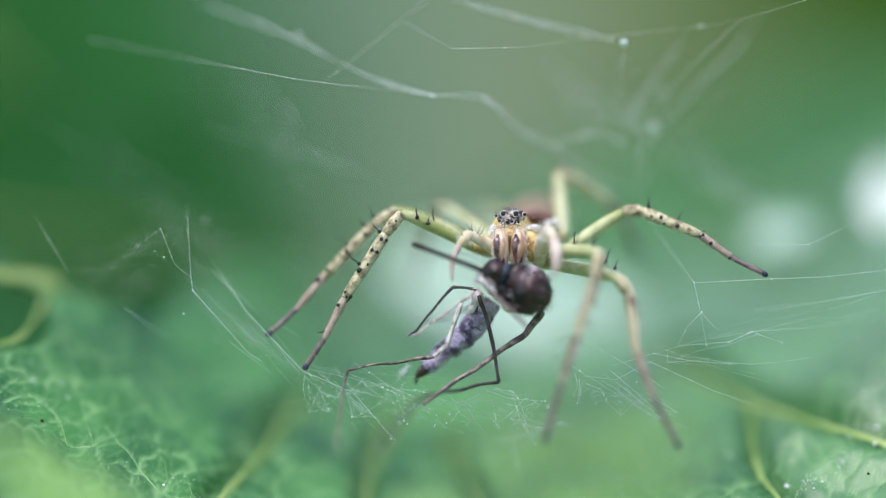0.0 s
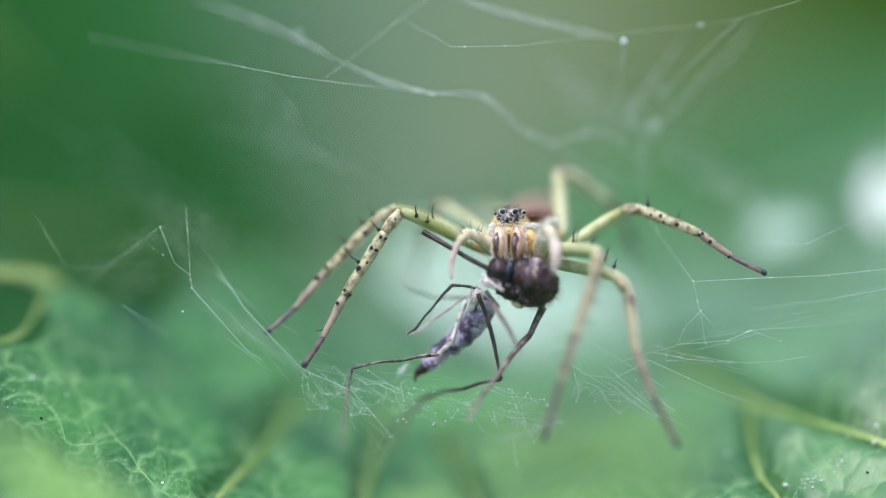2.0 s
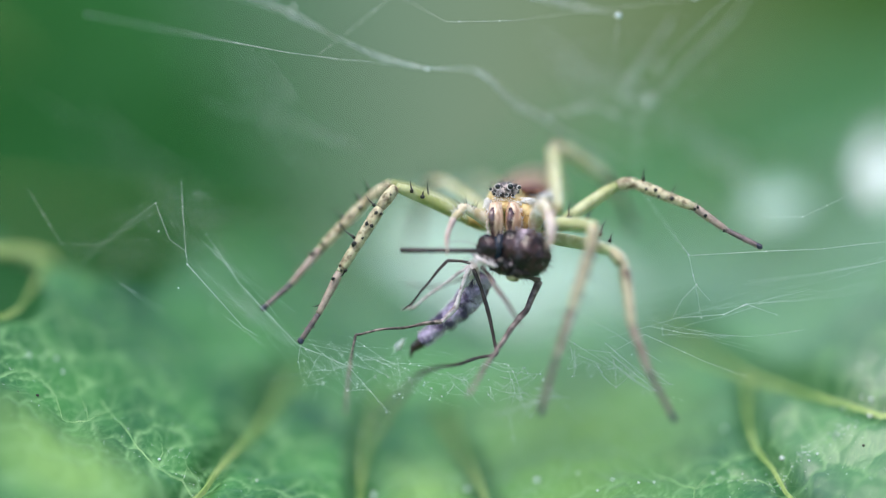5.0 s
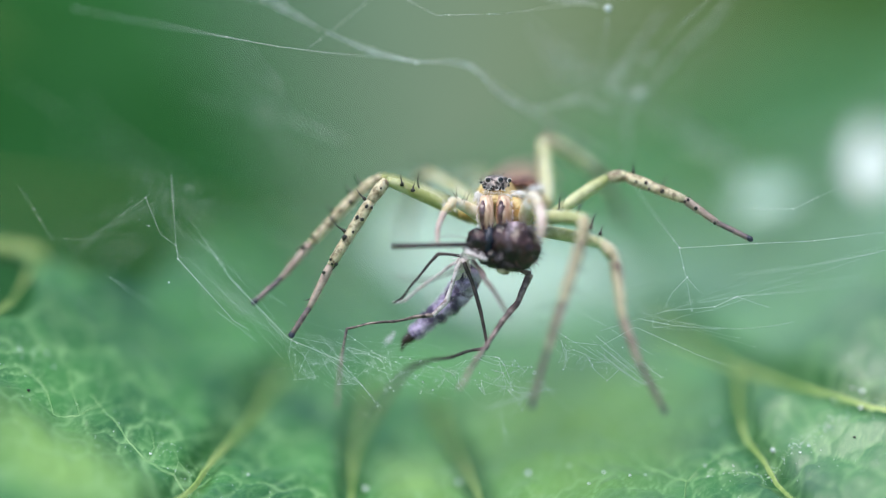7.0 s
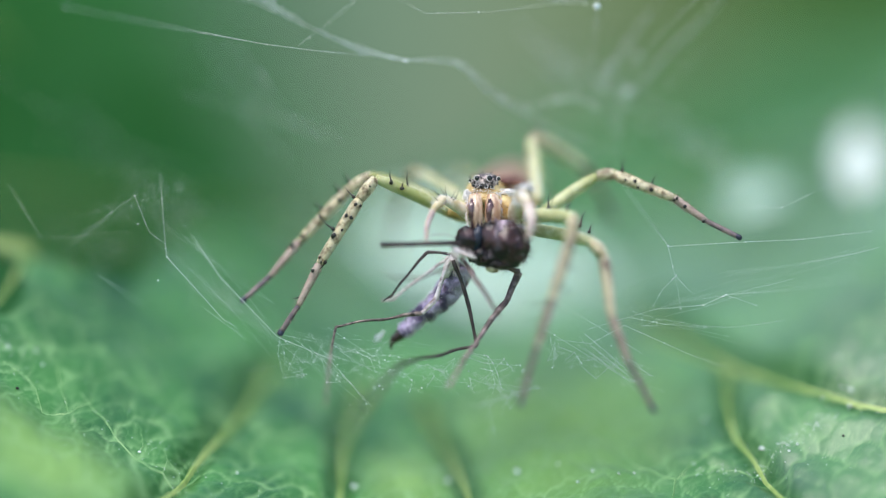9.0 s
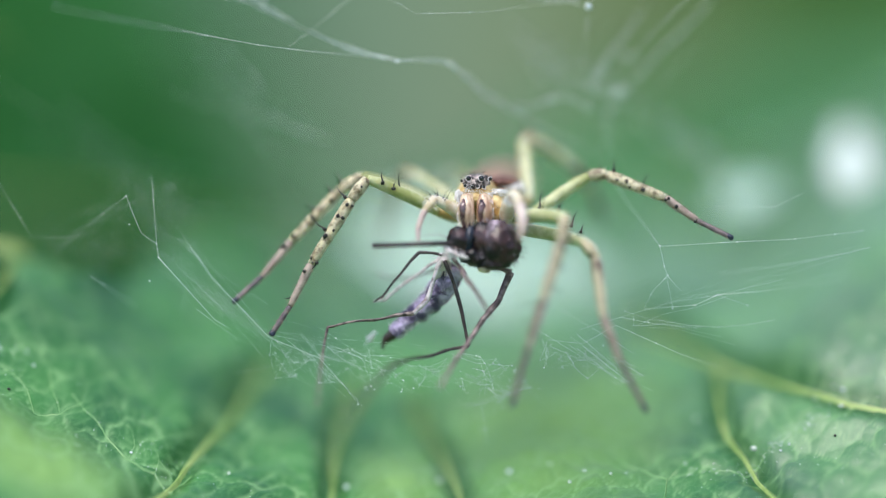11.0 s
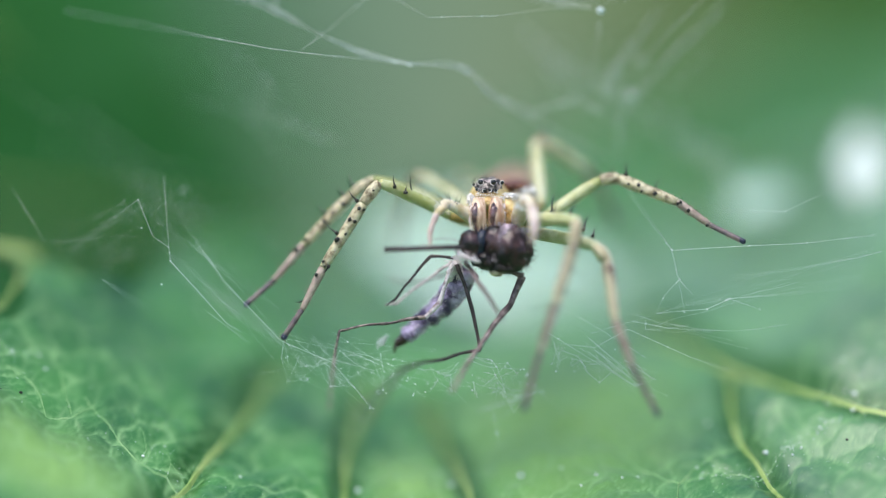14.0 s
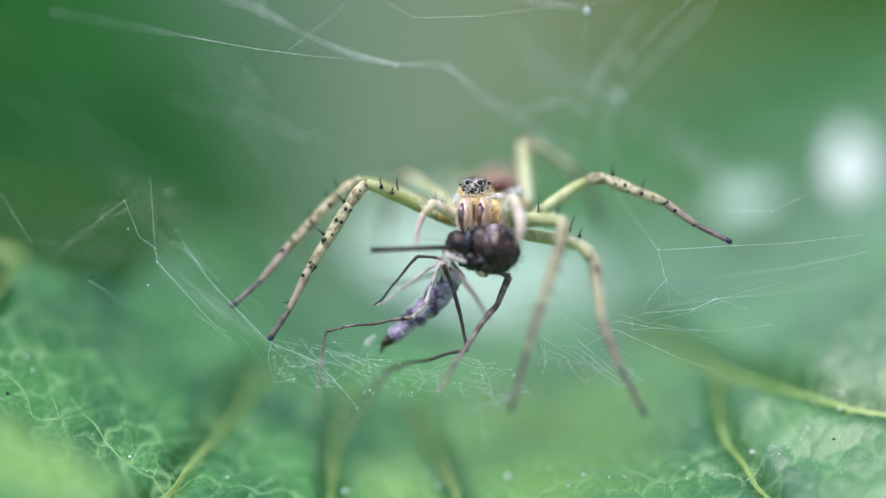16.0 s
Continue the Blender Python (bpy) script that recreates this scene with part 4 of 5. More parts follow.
bug("eye", blob((0.99, -0.69, 0.25), (0.2, 0.25, 0.26), (0, 12, 0), 14, 18, 0.06, 5), FLY_EYE, thorax, "blue-black faceted eye", PIVOT)
# pale dusty scales, set where the thorax highlight is painted in
for c, sz in (((1.97, -0.87, 0.36), (0.16, 0.12, 0.34)), ((2.62, -0.87, 0.47), (0.34, 0.16, 0.10)), ((2.01, -0.96, -0.40), (0.3, 0.08, 0.18)), ((2.67, -0.99, -0.17), (0.2, 0.1, 0.3))):
    hair_patch("dusty_scales", c, sz, 34, 0.15, (0.4, -0.2, 0.2), FLY_DUST_SHEEN, "greyish violet dusty scales", lambda nm, sh, mt, pr, lb: bug(nm, sh, mt, thorax, lb, PIVOT), None, 0.009)
for nm, count, ln, mt, lb in (("scales", 110, 0.13, FLY_SCALE, "red-brown scales"), ("pale_scales", 26, 0.10, FLY_DUST_SHEEN, "scattered pale scales")):
    for c, sz in ((C_THORAX, (0.77, 0.63, 0.81)), ((1.62, -0.58, -0.50), (0.66, 0.46, 0.38))):
        hair_patch(nm, tuple(c), sz, count if sz[0] > 0.7 else count // 2, ln, (0.3, -0.1, -0.6), mt, lb, lambda a, sh, m, pr, lab: bug(a, sh, m, thorax, lab, PIVOT), None, 0.011)
hair = []
for i in range(120):
    v = Vector((rng.gauss(0.5, 0.8), rng.gauss(-0.2, 0.6), rng.gauss(-0.4, 0.8))).normalized()
    hair.append(spike(C_THORAX + Vector((v.x * 0.76, v.y * 0.6, v.z * 0.78)), v + Vector((0.3, 0, -0.2)), rng.uniform(0.12, 0.34), 0.008, 3))
tagged(bug("bristles", joined(hair), SPINE, thorax, "fine dark bristles", PIVOT), kind="stuff")
# painted highlight: a paler body breaks through the top of the thorax
bug("sheen_patch", joined([blob((2.34, -0.58, 0.05), (0.60, 0.60, 0.66), (0, 0, 0), 26, 34, 0.12, 4), blob((2.06, -1.02, 0.24), (0.12, 0.16, 0.36), (0, 14, 0), 14, 18, 0.5, 6)]), FLY_SHEEN, thorax, "violet-grey sheen painted as a patch", PIVOT)
hair_patch("dusty_scales", (2.44, -0.80, 0.42), (0.38, 0.3, 0.16), 90, 0.11, (0.5, -0.1, 0.1), FLY_DUST_SHEEN, "greyish violet dusty scales", lambda nm, sh, mt, pr, lb: bug(nm, sh, mt, thorax, lb, PIVOT), None, 0.008)
bug("scutellum", blob((1.90, -0.69, -0.95), (0.24, 0.22, 0.13), (0, 15, 0), 10, 14, 0.2, 4), TIBIA, thorax, "yellowish underside", PIVOT)
bug("collar", joined([blob((0.84, -0.98, -0.40), (0.27, 0.18, 0.10), (0, 25, 0), 14, 20, 0.5, 7), blob((1.16, -1.02, -0.52), (0.20, 0.14, 0.07), (0, 20, 0), 12, 16, 0.5, 7), blob((0.62, -0.92, -0.20), (0.12, 0.12, 0.09), (0, 40, 0), 10, 14, 0.5, 7)]), PINKHAIR, thorax, "pale pinkish collar", PIVOT)
hair_patch("collar_hairs", (0.88, -0.95, -0.41), (0.36, 0.2, 0.13), 100, 0.19, (-0.6, -0.2, -0.4), PINKHAIR, "pale dusty collar", lambda nm, sh, mt, pr, lb: bug(nm, sh, mt, thorax, lb, PIVOT))
SNOUT = Vector((1.10, -0.84, -0.06))
beak = bug("beak", joined([tube([SNOUT, (0.30, -1.14, -0.09), (-0.83, -1.30, -0.13), (-1.85, -1.42, -0.17)], [0.11, 0.085, 0.085, 0.10], 10, 0.1, wobble=0.12)]),
           FLY_LEG_DARK, thorax, "long dark beak", tuple(SNOUT))
feeler = bug("feeler", tube([SNOUT, (0.30, -0.96, 0.21), (-0.45, -1.08, 0.06), (-0.93, -1.14, -0.47)], [0.016, 0.013, 0.011, 0.008], 6, 0.1), FLY_LEG_GREY, thorax, "thin curved feeler", tuple(SNOUT))

spine_line = [(0.96, 0.35, -0.83), (0.60, 0.45, -1.44), (0.02, 0.60, -2.14), (-0.56, 0.70, -2.60), (-1.19, 0.70, -3.18)]
line, _ = smooth_path(spine_line, [1] * 5, 0.05)
swell = []
for i in range(len(line)):
    u = i / (len(line) - 1)
    swell.append((0.44 - 0.19 * u + 0.06 * math.sin(math.pi * u)) * (0.88 + 0.12 * abs(math.sin(u * math.pi * 7)) ** 0.5))
abdomen = bug("abdomen", tube(line, swell, 20, curve=False, wobble=0.22), FLY_GREY, None, "silvery grey-violet ringed abdomen")
bug("tail_tip", tube([(-1.17, 0.70, -3.16), (-1.29, 0.70, -3.27), (-1.41, 0.70, -3.37), (-1.50, 0.70, -3.50), (-1.54, 0.70, -3.72)], [0.18, 0.175, 0.145, 0.07, 0.02], 16, 0.05, wobble=0.3), FLY_TIP, abdomen, "dark brown tail tip", tuple(HOLD)).location = (0, 0, 0)
for u in (0.16, 0.31, 0.46, 0.60, 0.74, 0.88):
    k = int(u * (len(line) - 1))
    d = (line[k + 1] - line[k - 1]).normalized()
    e = d.cross(Vector((0, 1, 0))).normalized()
    f = d.cross(e)
    hoop = [line[k] + (e * math.cos(a) + f * math.sin(a)) * swell[k] * 0.97 for a in [2 * math.pi * i / 18 for i in range(19)]]
    bug("segment_ring", tube(hoop, [0.012] * 19, 5, 0.1, wobble=0.8), FLY_LEG_DARK, abdomen, "dark ring between two segments", tuple(HOLD)).location = (0, 0, 0)
bug("wing", tube([(1.03, -0.10, -0.90), (1.03, 0.00, -1.43), (0.61, 0.10, -2.01), (0.04, 0.20, -2.47)], [0.05, 0.12, 0.13, 0.04], 12, 0.1, flat=0.22, wobble=0.3), WING, None, "crumpled translucent grey wing")
bug("leg_base", joined([blob((0.55, -0.55, -0.74), (0.17, 0.16, 0.26), (0, 20, 0), 12, 18, 0.5, 6), blob((0.38, -0.45, -1.09), (0.12, 0.12, 0.22), (0, 30, 0), 10, 14, 0.5, 6)]), PINKHAIR, None, "pale crumpled base of the legs")
hair_patch("base_hairs", (0.53, -0.60, -0.78), (0.22, 0.2, 0.34), 80, 0.24, (-0.3, -0.2, -0.9), PINKHAIR, "pale hairs where the legs meet the body", lambda nm, sh, mt, pr, lb: bug(nm, sh, mt, None, lb), thick=0.016)
tagged(bug("abdomen_hairs", fuzz(line[::4], swell[::4], 200, 0.12, rng), WHITEHAIR, abdomen, "fine pale hairs", tuple(HOLD)), kind="stuff").location = (0, 0, 0)


def bug_leg(points, radii, mat, label, upper=None, pale=0):
    """A jointed thin leg: each stretch between joints is a piece of its own, under the first."""
    first = None
    j = Vector(points[0])
    for i in range(len(points) - 1):
        a, b = Vector(points[i]), Vector(points[i + 1])
        bow = Vector((0, 0, 0.03)) * (b - a).length
        shape = tube([a, a.lerp(b, 0.1), a.lerp(b, 0.5) + bow, a.lerp(b, 0.9), b], [radii[i] * 0.85, radii[i] * 1.0, radii[i] * 0.85, radii[i + 1] * 0.9, radii[i + 1] * 1.1], 8, 0.1, wobble=0.3)
        verts, faces = shape
        shape = ([tuple(Vector(v) - j) for v in verts], faces)
        skin = upper if i < pale else mat
        if first is None:
            first = part("leg", shape, skin, gnat, label)
            first.location = (j - HOLD) * MM
        else:
            part(("shin", "foot", "toe", "claw")[min(i - 1, 3)], shape, skin, first)
    return first


bug_leg([(0.53, -0.50, -0.48), (-0.29, -0.35, -0.38), (-0.93, -0.30, -1.13), (-1.53, -0.20, -1.89), (-1.80, -0.20, -2.06)], [0.055, 0.062, 0.045, 0.04, 0.03], FLY_LEG_DARK, "thin dark leg with a raised knee")
bug_leg([(0.53, -0.10, -0.55), (-0.46, 0.20, -1.23), (-1.48, 0.30, -2.01), (-1.85, 0.20, -2.07)], [0.06, 0.05, 0.055, 0.04], FLY_LEG_PALE, "thin pinkish leg")
hind = bug_leg([(0.46, -0.72, -0.63), (-0.02, -0.69, -2.03), (-0.46, -0.66, -2.45), (-1.60, -0.66, -2.64), (-3.38, -0.66, -2.91), (-3.53, -1.44, -3.76), (-3.65, -2.76, -5.48)], [0.095, 0.095, 0.075, 0.052, 0.048, 0.052, 0.042], FLY_LEG, "long banded hind leg bent at the knee", FLY_LEG_PALE, 2)
straight = bug_leg([(0.59, -0.78, -0.66), (1.03, -0.78, -1.88), (1.39, -0.72, -3.55), (0.11, -1.20, -3.86), (-1.17, -2.6, -4.11), (-1.76, -4.2, -4.76), (-2.50, -6.4, -5.69)], [0.075, 0.07, 0.06, 0.065, 0.085, 0.09, 0.08], FLY_LEG_DARK, "dark leg hanging down to the web")
thick = bug_leg([(2.30, -0.50, -0.89), (2.82, -0.40, -1.07), (2.43, -0.55, -1.98), (1.44, -1.35, -3.29), (0.41, -2.88, -4.86)], [0.09, 0.135, 0.115, 0.085, 0.07], FLY_LEG_BROWN, "thick brown leg crossing below")
pale = bug_leg([(0.87, -0.95, -0.59), (1.27, -1.75, -1.20), (2.10, -2.30, -2.55)], [0.08, 0.08, 0.055], FLY_LEG_BROWN, "pale leg pointing down")
thin = bug_leg([(0.81, 0.20, -0.71), (0.12, 0.80, -1.05), (-0.62, 1.30, -1.29), (-1.39, 1.60, -1.26), (-1.82, 1.70, -1.10)], [0.055, 0.048, 0.042, 0.034, 0.022], FLY_LEG_BROWN, "thin grey leg waving behind the abdomen")


gnat.location.y += 0.6 * MM
abdomen.location.y -= 0.4 * MM
thorax.location.y -= 0.35 * MM


# ---------------------------------------------------------------- the web
web = root("spider_web", (0.00, 0.00, -3.04), "tangled sheet web of fine white silk over the leaf", "web")
WEB = web.location / MM


def thread(points, r):
    """One silk line; a fat strand is spun of several loose filaments."""
    if r > 0.02:
        lines = []
        for k in range(4):
            path = [Vector(p) + Vector([spin.gauss(0, r * 2.2) for _ in range(3)]) for p in points]
            fine, rad = smooth_path(path, [r * spin.uniform(0.12, 0.42) for _ in path], 0.3)
            fine = [p + Vector([spin.gauss(0, r * 0.35) for _ in range(3)]) for p in fine]
            ends = spin.uniform(2, 6)
            rad = [q * min(1, 0.08 + ends * i / len(rad), 0.08 + ends * (len(rad) - 1 - i) / len(rad)) for i, q in enumerate(rad)]
            if points[-1][1] > 3:
                rad = [q * 0.6 for q in rad]
            lines.append(tube(fine, rad, 4, curve=False))
        verts, faces = joined(lines)
    else:
        verts, faces = tube(points, [r * 0.8] * len(points), 5, 0.25, curve=False, wobble=0.3)
    part("thread", ([tuple(Vector(v) - WEB) for v in verts], faces), SILK, web, "loose strand of silk" if r > 0.02 else "")


spin = random.Random(5)


def bead(at, r):
    verts, faces = blob(at, (r, r, r), (0, 0, 0), 6, 8, 0.5, 7)
    part("bead", ([tuple(Vector(v) - WEB) for v in verts], faces), SILK, web)


THREADS = [
    (0.0082, [(-12.94, 2.76, 8.13), (-10.16, 2.40, 7.59), (-7.46, 0.20, 6.97), (-5.72, 0.00, 6.64), (-4.01, 0.30, 6.44), (-2.29, 1.00, 6.32)]),
    (0.0300, [(-9.54, 4.14, 9.74), (-7.06, 2.76, 8.75), (-5.64, 2.07, 8.02), (-4.25, 1.38, 7.30)]),
    (0.0320, [(-4.25, 1.38, 7.30), (-2.50, 1.60, 6.51), (-1.00, 1.00, 6.14)]),
    (0.0340, [(-2.50, 1.60, 6.51), (-1.00, 1.00, 6.14), (0.80, 1.61, 6.14), (2.19, 2.76, 4.98), (3.60, 3.68, 4.57)]),
    (0.0260, [(0.80, 1.84, 6.16), (1.60, 2.76, 5.37), (4.81, 4.14, 3.53), (6.66, 5.06, 2.90)]),
    (0.0049, [(-4.69, 0.50, 6.62), (-3.85, 1.00, 7.28), (-2.13, 1.50, 8.78), (-0.97, 2.00, 9.70)]),
    (0.0049, [(-2.13, 1.50, 8.78), (-0.37, 0.40, 7.72)]),
    (0.0057, [(-0.37, 0.30, 7.71), (1.93, 0.30, 7.76)]),
    (0.0045, [(1.93, 0.30, 7.76), (4.28, 1.50, 8.17), (8.16, 1.50, 8.60), (9.47, 1.00, 8.80), (11.87, 0.00, 9.48)]),
    (0.0350, [(-0.58, 1.50, 9.58), (1.56, 1.60, 8.94), (3.92, 2.20, 8.38), (5.43, 1.20, 8.02)]),
    (0.0049, [(5.54, 1.38, 7.94), (5.40, 2.30, 6.05)]),
    (0.0082, [(9.52, 1.50, 8.84), (8.00, 1.84, 7.40), (6.53, 3.22, 5.71), (6.21, 4.14, 2.98)]),
    (0.0320, [(7.83, 3.68, 8.52), (7.14, 3.68, 7.52), (6.16, 3.68, 6.13), (5.77, 3.68, 5.34), (6.76, 3.68, 5.24)]),
    (0.0260, [(10.54, 4.14, 9.36), (9.56, 4.14, 7.97), (8.17, 4.14, 6.57), (6.40, 4.14, 4.57), (6.40, 4.14, 2.98)]),
    (0.0260, [(2.79, 3.22, 4.47), (3.58, 3.22, 4.71), (4.76, 3.22, 5.01), (5.55, 3.22, 4.72), (5.75, 3.22, 4.63)]),
    (0.0090, [(7.88, 0.20, -0.20), (10.39, 0.00, -0.05), (12.30, 0.00, 0.03)]),
    (0.0057, [(12.30, 0.00, 0.03), (14.86, 0.50, 0.32)]),
    (0.0057, [(9.71, 1.00, 1.14), (11.76, 0.30, 1.12), (13.31, 0.50, 1.86), (15.00, 0.20, 2.73)]),
    (0.0066, [(9.96, 1.50, -1.15), (12.20, 0.70, -0.83), (14.25, 0.20, -0.44), (15.01, 0.20, -0.24)]),
    (0.0074, [(7.37, 0.40, -2.34), (9.07, 0.10, -2.19), (9.83, 0.00, -1.84)]),
    (0.0053, [(9.83, 0.00, -1.84), (11.83, 0.80, -1.70), (14.56, 2.50, -1.33)]),
    (0.0049, [(9.83, 0.00, -1.84), (10.93, 0.50, -2.22)]),
    (0.0074, [(7.88, 0.20, -0.18), (6.84, 1.50, 1.36), (6.05, 1.38, 2.52)]),
    (0.0049, [(7.88, 0.20, -0.18), (8.12, 0.20, -1.24), (8.34, 0.50, -2.30)]),
    (0.0049, [(8.10, 0.00, -1.18), (8.60, 0.20, -1.71)]),
    (0.0049, [(8.14, 0.00, -1.18), (7.65, 0.30, -1.72), (7.38, 0.50, -2.30)]),
    (0.0066, [(6.47, -0.30, -2.58), (7.73, 0.00, -2.83), (9.33, 0.80, -2.97)]),
    (0.0057, [(6.39, 0.00, -2.87), (8.50, 0.00, -3.82), (9.93, 1.00, -4.33)]),
    (0.0049, [(-9.38, 0.60, 2.31), (-9.16, 0.00, -0.09), (-9.10, 0.00, -0.55)]),
    (0.0082, [(-9.10, 0.00, -0.55), (-7.97, 0.10, -1.81), (-7.21, 0.20, -2.67), (-6.74, 0.40, -2.96)]),
    (0.0053, [(-10.21, 0.20, 1.53), (-9.70, 0.00, 0.29), (-9.16, 0.00, -0.09)]),
    (0.0041, [(-10.21, 0.20, 1.53), (-11.34, 1.00, 0.76), (-12.80, 2.00, -0.31)]),
    (0.0041, [(-14.63, 1.00, 2.00), (-13.41, 0.60, 0.08)]),
    (0.0095, [(-8.33, 0.90, 0.17), (-7.38, 0.50, -1.19), (-6.21, 0.20, -2.38), (-5.37, 0.00, -3.25), (-3.64, -0.20, -3.97), (-2.19, -0.50, -5.57)]),
    (0.0066, [(-11.46, 0.40, -1.16), (-10.11, 2.50, -2.25)]),
    (0.0057, [(-7.84, 0.10, -2.29), (-6.48, 0.80, -3.35)]),
    (0.0057, [(-5.28, 0.00, -3.17), (-4.12, -0.20, -3.40), (-1.83, -0.20, -3.87), (-0.30, 0.00, -4.06)]),
    (0.0057, [(-5.18, 0.00, -3.23), (-4.70, 0.00, -4.08), (-4.43, 0.50, -4.68)]),
    (0.0053, [(-3.75, 0.00, -3.35), (-2.41, 0.00, -3.88), (-1.07, 0.00, -3.87)]),
    (0.0049, [(-3.65, 0.00, -2.93), (-2.21, 0.00, -3.88), (-0.68, 0.00, -4.83)]),
    (0.0057, [(5.05, 0.00, -3.64), (5.99, -0.50, -4.38), (7.26, -1.50, -5.09)]),
    (0.0066, [(5.05, 0.00, -3.17), (6.40, 0.00, -4.31)]),
    (0.0053, [(4.10, 0.00, -3.36), (5.25, 0.00, -3.49), (6.39, 0.00, -2.87)]),
    (0.0045, [(1.82, 0.50, -5.60), (2.03, 1.20, -6.90)]),
    (0.0049, [(0.85, 0.00, -3.86), (1.61, 0.00, -4.14), (2.76, 0.00, -4.23)]),
    (0.0049, [(1.71, 0.00, -3.86), (2.00, 0.00, -4.81), (1.91, 0.00, -5.19)]),
    (0.0045, [(-2.19, -0.50, -5.57), (-2.91, -2.00, -6.63), (-3.62, -3.00, -7.35)]),
    (0.0045, [(-6.67, 1.00, -4.52), (-4.52, 0.30, -4.09), (-2.98, 0.00, -4.46)]),
    (0.0049, [(-3.88, -6.00, -7.19), (-2.86, -4.00, -5.76), (-1.87, -3.00, -4.79)]),
    (0.0041, [(1.67, -3.00, -5.42), (1.85, -3.50, -6.13), (2.03, -4.00, -6.84)]),
    (0.0041, [(-0.85, -2.00, -4.83), (-1.12, -3.00, -5.81), (-1.45, -5.00, -6.97)]),
    (0.0041, [(4.13, 1.00, -2.14), (5.45, 0.30, -2.88), (6.97, 0.00, -3.82)]),
    (0.0041, [(3.52, 0.00, -2.89), (5.06, 0.00, -3.84), (6.59, 0.00, -4.78)]),
    (0.0025, [(-8.81, 0.80, 0.87), (-7.42, 0.30, -1.04), (-5.66, 0.00, -3.13), (-4.12, 0.00, -4.46)]),
    (0.0070, [(-4.82, 0.00, -3.31), (-3.79, 0.10, -4.10), (-2.87, -0.10, -4.83), (-2.35, 0.05, -5.53)]),
    (0.0065, [(1.51, 0.00, -4.32), (1.91, 0.10, -4.42)]),
    (0.0055, [(1.17, 0.00, -3.81), (1.76, 0.10, -3.91), (1.95, -0.10, -4.18), (2.09, 0.05, -4.50), (2.22, -0.05, -4.99)]),
    (0.0075, [(5.24, 0.00, -3.56), (5.86, 0.10, -4.04), (6.46, -0.10, -4.53)]),
    (0.0050, [(4.23, 0.00, -3.62), (4.71, 0.10, -3.81), (4.93, -0.10, -4.15)]),
    (0.0050, [(-2.26, 0.00, -4.27), (-1.61, 0.10, -4.10), (-0.75, -0.10, -3.99)]),
    (0.0045, [(-3.33, 0.00, -3.62), (-2.37, 0.10, -3.92), (-1.93, -0.10, -4.11), (-1.22, 0.05, -4.57)]),
    (0.0045, [(-2.75, 0.00, -3.62), (-1.61, 0.10, -4.10), (-0.80, -0.10, -4.72), (-0.88, 0.05, -5.11)]),
    (0.0041, [(6.63, 4.60, 3.09), (8.01, 4.60, 5.20), (9.64, 5.06, 7.03)]),
]
for r, line in THREADS:
    thread(line, r * (1.15 if line[0][0] < -9 and line[0][2] < 3 else 0.65 if line[0][2] < -2.8 and line[0][0] < 0 else 1))
SPARKLE = [(r, line) for r, line in THREADS if abs(line[0][1]) < 1.5]
rnd = random.Random(21)
for r, line in THREADS:
    if r > 0.02:
        for a, b in zip(line, line[1:]):
            for _ in range(rnd.choice((2, 3, 4))):
                bead(tuple(Vector(a).lerp(Vector(b), rnd.random()) + Vector([rnd.gauss(0, r) for _ in range(3)])), rnd.uniform(0.012, 0.045))
for r, line in SPARKLE:
    for a, b in zip(line, line[1:]):
        for _ in range(rnd.choice((0, 1, 1, 2, 3))):
            at = Vector(a).lerp(Vector(b), rnd.random())
            bead(tuple(at), rnd.uniform(0.014, 0.032))
